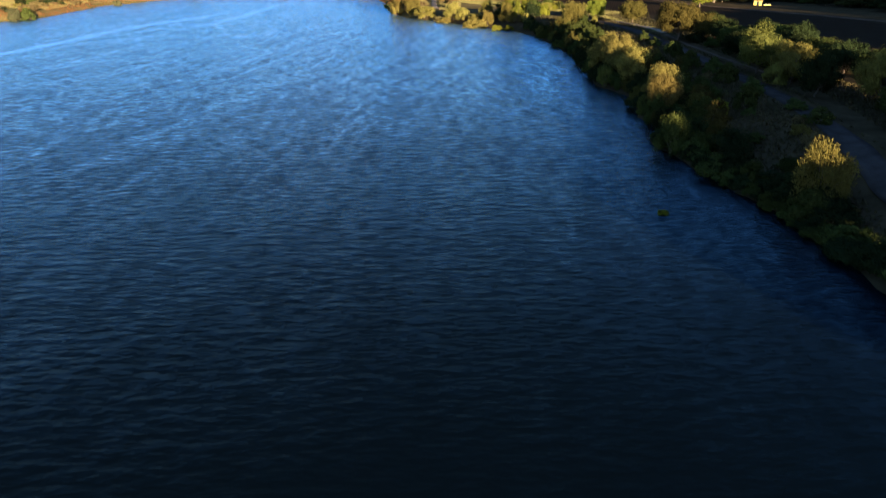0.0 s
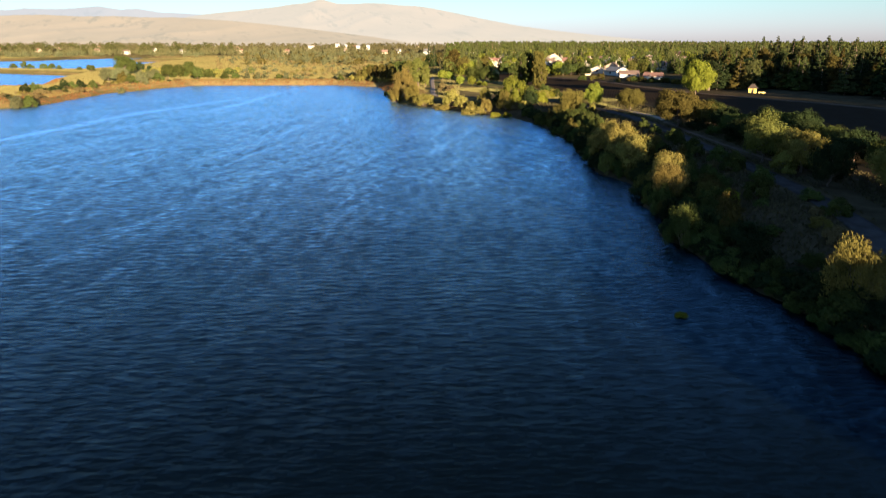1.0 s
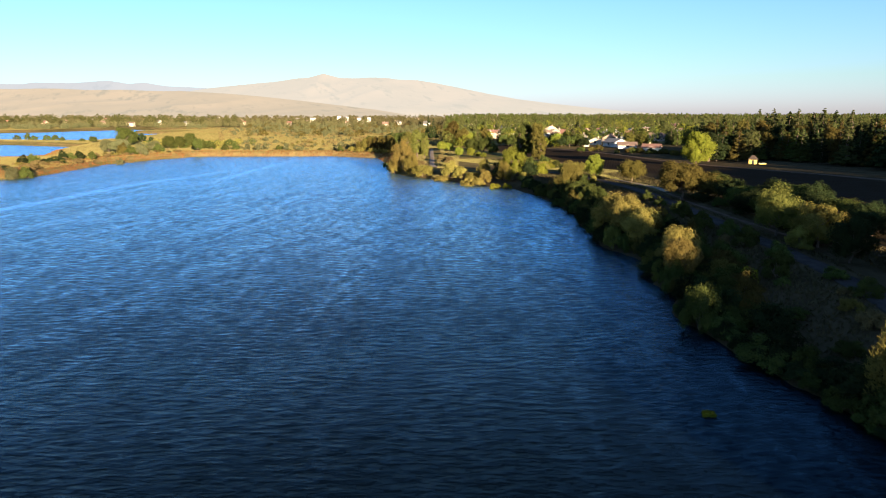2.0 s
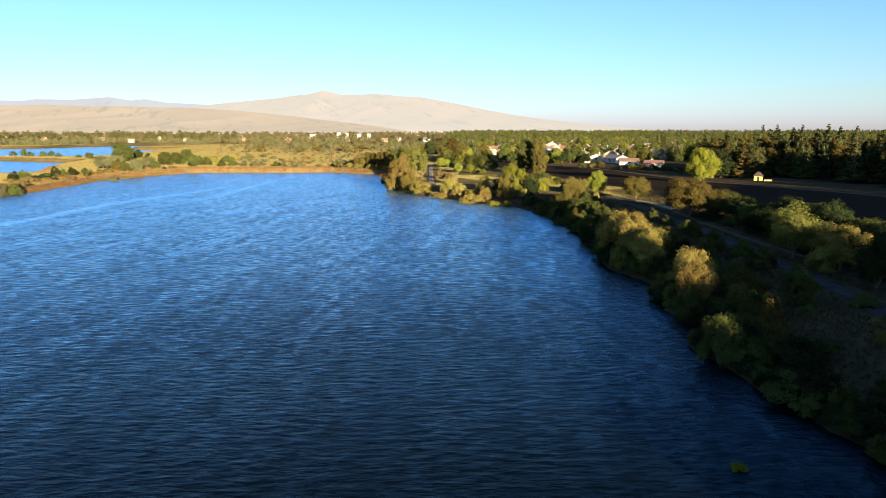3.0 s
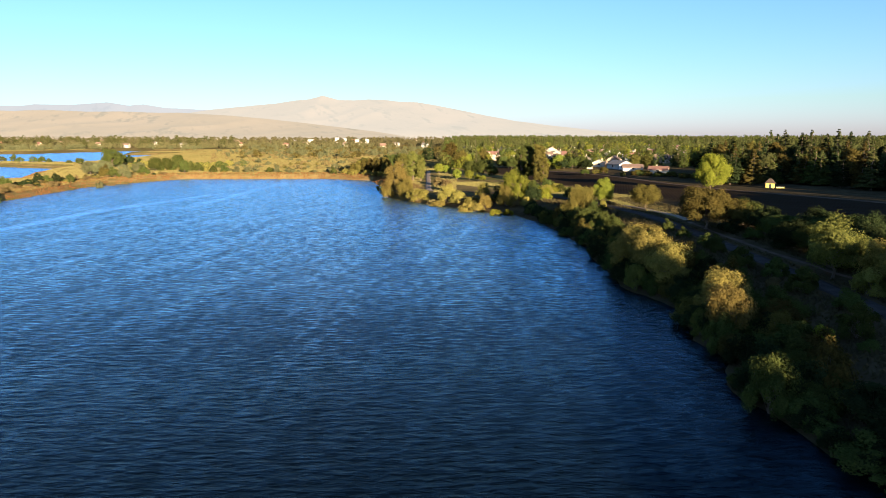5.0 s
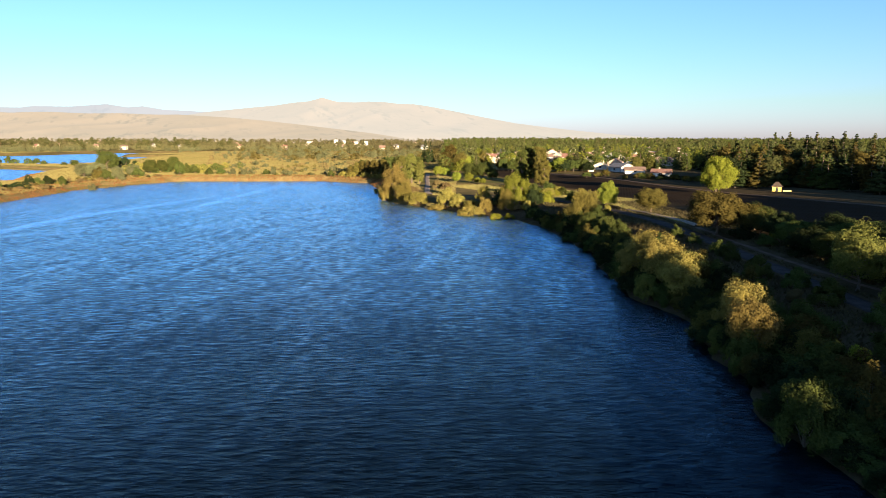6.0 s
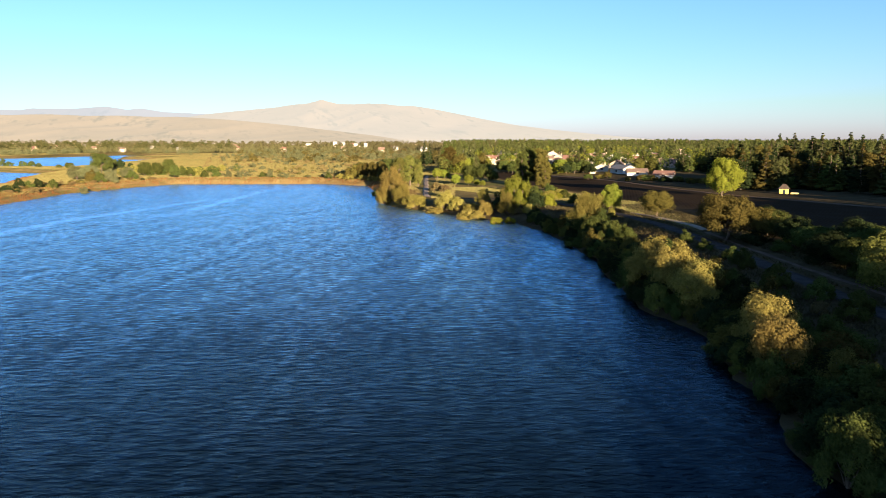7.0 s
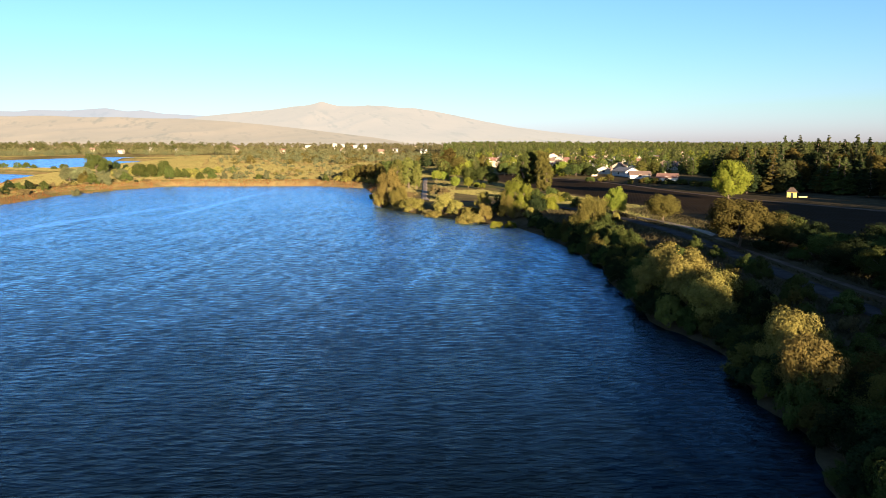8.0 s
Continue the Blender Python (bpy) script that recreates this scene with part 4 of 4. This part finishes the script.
for k in range(60):
    y = 468 + 540 * (k / 60) + RNG.normal() * 6
    x = (0.05 + 0.27 * ((k * 0.618) % 1)) * y + 6
    if y < 540:
        x = max(x, 0.155 * y)
    house(x, y, RNG.uniform(-30, 30) + (90 if k % 3 == 0 else 0), RNG.uniform(7.5, 10), RNG.uniform(9, 13), 2.9, RNG.uniform(4.6, 5.8),
          ("cream", "tan", "white", "tan")[k % 4], ("grey", "brown", "red", "brown", "grey")[k % 5],
          ("cream stucco house among trees", "tan stucco house among trees", "white house among trees", "tan stucco house among trees")[k % 4], windows=2)
for k in range(46):
    y = 1150 + 750 * ((k * 0.618) % 1)
    x = (-0.66 + 0.76 * k / 46) * y + RNG.normal() * 12
    if float(shore(np.array([x]), np.array([y]))[0]) > 10:
        house(x, y, RNG.uniform(-40, 40) + 90, RNG.uniform(6, 8.5), RNG.uniform(7, 12), RNG.uniform(4, 6), RNG.uniform(7, 9), ("white", "cream", "tan")[k % 3],
              ("grey", "brown", "red")[k % 3], "pale building far off on the plain", "far buildings", windows=3)
for x, w, h in ((-284, 12, 10), (-229, 7, 14), (-212, 6, 12), (-186, 7, 10), (-165, 6, 11)):
    house(x, 1500, 84, 7, w, h, h + 1.5, "white", "white", "tall pale building far off on the plain", "far buildings", windows=4)

# yellow hut at the wood's edge
hut = new("hut")
hut.matrix_basis = pose(119.5, 283, float(land(np.array([119.5]), np.array([283]))[0]) - 0.1, 0, 0, -25) @ Matrix.Diagonal((0.82, 0.82, 0.82, 1))
bm = bmesh.new()
box(bm, -1.8, 1.8, -1.5, 1.5, -0.3, 2.3)
part("wall", bm, WALLS["yellow"], hut)
bm = bmesh.new()
base = [bm.verts.new(p) for p in ((-2.3, -2, 2.25), (2.3, -2, 2.25), (2.3, 2, 2.25), (-2.3, 2, 2.25))]
top = [bm.verts.new(p) for p in ((-0.5, 0, 4.3), (0.5, 0, 4.3))]
for f in ((base[0], base[1], top[1], top[0]), (base[1], base[2], top[1]), (base[2], base[3], top[0], top[1]), (base[3], base[0], top[0]), base[::-1]):
    bm.faces.new(f)
part("roof", bm, ROOFS["dark"], hut)
bm = bmesh.new()
box(bm, -0.4, 0.5, -1.56, -1.44, 0.0, 2.0)
part("door", bm, GLASS, hut)
tagged(hut, "small yellow hut with a hipped brown roof", "hut")

# low yellow block with a paler cap beside the hut
wall = new("low_wall")
wall.matrix_basis = pose(122.4, 281.2, float(land(np.array([124.5]), np.array([281]))[0]) - 0.1, 0, 0, -12)
bm = bmesh.new()
box(bm, -1.3, 1.3, -0.15, 0.15, -0.3, 0.5)
part("wall", bm, WALLS["yellow"], wall)
bm = bmesh.new()
box(bm, -1.4, 1.4, -0.2, 0.2, 0.5, 0.58)
part("coping", bm, WALLS["cream"], wall)
tagged(wall, "low yellow strip beside the hut", "wall")

# slim palm behind the bright tree
palm = new("palm_tree")
palm.matrix_basis = pose(170, 450, float(land(np.array([170]), np.array([450]))[0]) - 0.1)
rng, tv, tf = np.random.RandomState(5), [], []
limb(tv, tf, (0, 0, -0.3), (0.3, 0, 11.6), 0.28, 0.18, rng, 8, 6)
part("trunk", mesh_of("trunk", tv, tf), BARK, palm, smooth=True)
verts, faces = [], []
for k in range(26):
    a, rise = k * 2.4, 0.9 - 0.07 * k
    for j in range(6):
        f = j / 5
        reach, z = 2.2 * f, 11.5 + rise * 2.0 * f - 1.6 * f * f
        wide = 0.28 * math.sin(math.pi * (0.15 + 0.8 * f))
        verts += [(0.3 + reach * math.cos(a) - wide * math.sin(a), reach * math.sin(a) + wide * math.cos(a), z),
                  (0.3 + reach * math.cos(a) + wide * math.sin(a), reach * math.sin(a) - wide * math.cos(a), z)]
        if j:
            i = len(verts)
            faces.append((i - 4, i - 3, i - 1, i - 2))
part("crown", mesh_of("crown", verts, faces), LEAF["olive"], palm)
tagged(palm, "slim palm with a small tufted crown", "palm")


# a further row of trees on the lake side of the field, unseen and added for shade, and single trees of the suburb
for k in range(2, 13):
    plant(OK, ("oak", "brown", "dark")[k % 3], 60 + 1.0 * k + RNG.uniform(0, 6), 4.5 * k - 2 + RNG.normal(), RNG.uniform(12, 13) if k < 7 else RNG.uniform(14.2, 15.4), RNG.uniform(8, 10),
          "unseen dark tree added beside the field for shade", HEDGE)
# more unseen trees south of the field, added to shade it
for k in range(4, 13):
    plant((OK, PO)[k % 2], ("oak", "brown", "conifer")[k % 3], 94 + 3.3 * k + RNG.normal(), 86 + 4.4 * k + RNG.normal(), RNG.uniform(13, 16), RNG.uniform(9, 12),
          "unseen tall dark tree added south of the field for shade", WOOD, False)
for k in range(9):
    plant((OK, SH)[k % 2], ("oak", "brown", "dark")[k % 3], 97 + 2.4 * k + RNG.normal() * 0.6, 366 - 2.2 * k + RNG.normal() * 2, RNG.uniform(1.4, 2.6), RNG.uniform(3.5, 5.5),
          "dark garden tree beyond the field", "trees round the field", False)
for k in range(22):
    f = (k * 0.618) % 1
    plant(OK, ("oak", "dark", "brown", "oak", "bright")[k % 5], 38 + 42 * f + RNG.normal(), 442 - 34 * f + RNG.uniform(0, 16), RNG.uniform(5, 8.5), RNG.uniform(6, 10),
          "dark garden tree beyond the field", "trees round the field", False)
for k in range(170):
    y = 425 + 420 * RNG.uniform(0, 1) ** 1.3
    x = RNG.uniform(0.03, 0.36) * y
    kind, tone = ((CO, "conifer"), (OK, "bright"), (PO, "green"), (CO, "conifer"), (OK, "green"), (CO, "oak"))[k % 6]
    h = RNG.uniform(9, 15) if kind == CO else RNG.uniform(6, 10)
    if k % 17 == 0:
        kind, h = CO, RNG.uniform(18, 21)
    w = h * (RNG.uniform(0.34, 0.5) if kind == CO else RNG.uniform(0.8, 1.1))
    if to_ring(FIELD, x, y) > 8 and not any(abs(x - hx * y / hy) < 5.5 and hy - 45 < y < hy + 8 for hx, hy in HOMES):
        h = min(h, float(room_for(np.array(x), np.array(y))))
        if h < 2.5:
            continue
        w = min(w, h)
        plant(kind, tone, x, y, h, w, {"conifer": "dark pointed conifer between the houses", "bright": "bright green garden tree between the houses"}.get(tone, "green tree between the suburban houses"),
              "trees of the suburb", False)
for k in range(9):
    y = RNG.uniform(370, 560)
    plant(CO, "conifer", RNG.uniform(0.36, 0.56) * y, y, RNG.uniform(17.5, 20), RNG.uniform(8, 11), "tall conifer rising above the wood", WOOD, False)


# ---- far woods, scrub, reeds, grass ----
def crowd(name, places, heights, widths, tint, label, category, per, leaf, pointed=0.0):
    """Many far crowns in one mesh."""
    rng = np.random.RandomState(len(places) + per)
    n = len(places)
    which = np.repeat(np.arange(n), per)
    a, f = rng.uniform(0, 2 * math.pi, n * per), rng.uniform(0, 1, n * per)
    tall = (rng.uniform(0, 1, n) < pointed)[which]
    round_reach = np.sin(math.pi * (0.12 + 0.86 * f)) ** 0.6
    reach = np.where(tall, (1 - f) * 0.85 + 0.08, round_reach) * rng.uniform(0.5, 1.05, n * per)
    h, w = heights[which], widths[which]
    ground = land(places[:, 0], places[:, 1])[which]
    p = np.column_stack((places[which, 0] + 0.5 * w * reach * np.cos(a), places[which, 1] + 0.5 * w * reach * np.sin(a),
                         ground + h * (0.05 + 0.92 * f)))
    normal = np.column_stack((np.cos(a), np.sin(a), f - 0.3)) + rng.normal(size=(n * per, 3)) * 0.3
    normal /= np.linalg.norm(normal, axis=1)[:, None]
    u = np.cross(normal, rng.normal(size=(n * per, 3)))
    u /= np.linalg.norm(u, axis=1)[:, None]
    v = np.cross(normal, u)
    s = (leaf * w * rng.uniform(0.6, 1.4, n * per))[:, None]
    quad = np.stack((p - u * s, p + v * s * 0.6, p + u * s, p - v * s * 0.6), 1).reshape(-1, 3)
    mesh = mesh_of(name, quad, np.arange(len(quad)).reshape(-1, 4))
    return tagged(part(name, mesh, LEAF[tint]), label, category, kind="stuff")


def scatter(count, region, seed):
    """Places on dry land; region gives x, y from two random numbers."""
    r = np.random.RandomState(seed)
    x, y = region(r.uniform(0, 1, count), r.uniform(0, 1, count))
    keep = (shore(x, y) > 4) & (to_ring(FIELD, x, y) > 6)
    for hx, hy in HOMES:
        keep &= ~((np.abs(x - hx * y / hy) < 7) & (y > hy - 38) & (y < hy + 9))
    keep &= room_for(x, y) > 7
    return np.column_stack((x, y))[keep]


def woods(name, count, region, seed, tint, h, w, label, category="woods", per=110, leaf=0.08, pointed=0.0):
    p = scatter(count, region, seed)
    r = np.random.RandomState(seed + 1)
    crowd(name, p, r.uniform(*h, len(p)), r.uniform(*w, len(p)), tint, label, category, per, leaf, pointed)


def fan(a0, a1, y0, y1, power=1.0):
    """A wedge of land: from y0 to y1 away, between two slopes of x over y."""
    return lambda u, v: ((a0 + (a1 - a0) * u) * (y0 + (y1 - y0) * v ** power), y0 + (y1 - y0) * v ** power)


woods("suburb_trees", 420, fan(0.0, 0.42, 440, 1100, 1.2), 71, "oak", (5, 11), (6, 13), "dark green trees between suburban houses", per=190, leaf=0.058, pointed=0.3)
woods("suburb_trees", 380, fan(0.0, 0.42, 440, 1100, 1.2), 70, "green", (5, 11), (6, 12), "green trees between suburban houses", per=190, leaf=0.058)
woods("suburb_trees", 330, fan(0.0, 0.42, 420, 1000, 1.2), 72, "bright", (5, 11), (6, 11), "bright green trees between suburban houses", per=190, leaf=0.058)
woods("suburb_trees", 420, fan(0.02, 0.6, 450, 1400, 1.2), 73, "conifer", (12, 19), (8, 13), "dark conifers between suburban houses", per=170, leaf=0.06, pointed=0.8)
woods("far_woods", 1300, fan(0.0, 0.75, 1000, 3000, 1.3), 74, "oak", (9, 17), (10, 18), "far dark woods on the plain", per=90, leaf=0.09, pointed=0.4)
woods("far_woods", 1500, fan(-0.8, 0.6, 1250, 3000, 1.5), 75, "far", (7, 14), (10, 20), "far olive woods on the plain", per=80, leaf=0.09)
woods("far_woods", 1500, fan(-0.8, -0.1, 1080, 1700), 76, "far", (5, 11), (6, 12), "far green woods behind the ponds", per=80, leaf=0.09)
woods("far_woods", 150, fan(-0.75, -0.3, 1130, 1600), 83, "conifer", (12, 21), (10, 17), "tall dark trees behind the ponds", per=120, leaf=0.075)
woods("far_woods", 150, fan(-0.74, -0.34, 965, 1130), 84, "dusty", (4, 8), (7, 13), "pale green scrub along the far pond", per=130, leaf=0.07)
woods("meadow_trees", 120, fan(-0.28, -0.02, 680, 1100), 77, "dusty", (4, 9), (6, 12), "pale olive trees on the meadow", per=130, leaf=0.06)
woods("meadow_trees", 70, fan(-0.28, 0.0, 660, 1100), 78, "brown", (4, 8), (6, 12), "brown-green trees on the meadow", per=130, leaf=0.06)
woods("meadow_scrub", 190, fan(-0.32, -0.06, 420, 1000, 0.8), 79, "dry", (0.8, 2.2), (2, 5), "dry scrub on the golden meadow", "scrub", 24, 0.2)
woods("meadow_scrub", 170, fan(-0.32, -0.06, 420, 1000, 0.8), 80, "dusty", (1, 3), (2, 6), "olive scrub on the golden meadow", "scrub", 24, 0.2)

for seed, tone, count in ((105, "olive", 20), (106, "dry", 80), (107, "brown", 60), (108, "dark", 24)):
    woods("shore_scrub", count, lambda u, v: (np.interp(235 + 168 * v, [235, 273, 300, 342, 373, 403], [-175, -154, -157, -160, -152, -139]) - 4 - 20 * u, 235 + 168 * v),
          seed, tone, (0.6, 1.6), (1.6, 3.4), "low shrubs on the low golden shore", "scrub", 220, 0.05)
for seed, tone, count in ((101, "oak", 22), (102, "olive", 26)):
    woods("shore_thicket", count, lambda u, v: (-200 + 70 * u, 430 + 70 * v), seed, tone, (2.5, 5), (4, 8), "dense shrubs of the shore thicket", "thicket", 420, 0.04)
for seed, tone, count in ((109, "oak", 10), (110, "dusty", 18), (111, "brown", 12)):
    woods("shore_scrub", count, lambda u, v: (-125 + 85 * u, 412 + 120 * v), seed, tone, (0.8, 2.2), (2, 4.5), "shrubs on the golden meadow", "scrub", 260, 0.045)


def blades(name, places, tall, wide, tint, label, category, lean=0.35, turn=3.2):
    """Upright blades in one mesh."""
    rng = np.random.RandomState(len(places))
    n = len(places)
    z = land(places[:, 0], places[:, 1])
    a = rng.uniform(-turn, turn, n)
    h, s = rng.uniform(*tall, n), rng.uniform(*wide, n)
    foot = np.column_stack((places, z - 0.05))
    side = np.column_stack((np.cos(a), np.sin(a), a * 0)) * s[:, None]
    tip = foot + np.column_stack((rng.normal(size=n) * lean * h, rng.normal(size=n) * lean * h, h))
    quad = np.stack((foot - side, foot + side, tip + side * 0.5, tip - side * 0.5), 1).reshape(-1, 3)
    mesh = mesh_of(name, quad, np.arange(len(quad)).reshape(-1, 4))
    return tagged(part(name, mesh, LEAF[tint]), label, category, kind="stuff")


r = np.random.RandomState(90)
x, y = r.uniform(-235, -25, 260000), r.uniform(225, 425, 260000)
d = shore(x, y)
keep = (d > -0.8) & (d < 5 + 5 * r.uniform(0, 1, len(x))) & (np.abs(ruffle(x, y, 12, 9)) < 1.1)
blades("reeds", np.column_stack((x, y))[keep][:60000], (0.12, 0.5), (0.04, 0.12), "reed", "rust-orange reeds along the low shore", "reeds", 0.35, 0.9)
x, y = r.uniform(31, 62, 60000), r.uniform(40, 250, 60000)
tx, ty = np.array(TRAIL_LINE, float).T
keep = (shore(x, y) > 1.5) & (np.abs(x - np.interp(y, ty, tx)) > 2.2)
keep &= np.abs(x - np.interp(y, [60, 85, 105, 125, 163, 188, 203, 213], [46, 50.5, 54.2, 54.6, 55, 55, 55.3, 52.5])) > 1.7
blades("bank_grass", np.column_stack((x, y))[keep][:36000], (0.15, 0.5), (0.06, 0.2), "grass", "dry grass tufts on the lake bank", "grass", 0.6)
v = 285 + 800 * r.uniform(0, 1, 520000) ** 1.6
x, y = r.uniform(-0.75, 0.02, 520000) * v, v
keep = (shore(x, y) > 3) & ((np.abs(x + 6) > 3.4) | (y > 430)) & ((x < -9) | (y > 400) | (r.uniform(0, 1, len(x)) < 0.4))
blades("meadow_grass", np.column_stack((x, y))[keep][:200000], (0.12, 0.3), (0.16, 0.45), "straw", "tall golden grass on the meadow", "grass", 0.25, 0.5)
x, y = r.uniform(-6, 74, 90000), r.uniform(190, 350, 90000)
keep = (to_ring(lawn_ring, x, y) < 1) & (to_ring(FIELD, x, y) > 0)
blades("lawn_grass", np.column_stack((x, y))[keep][:30000], (0.1, 0.28), (0.06, 0.2), "straw", "sunlit yellow-green grass beside the field", "grass", 0.4, 0.7)
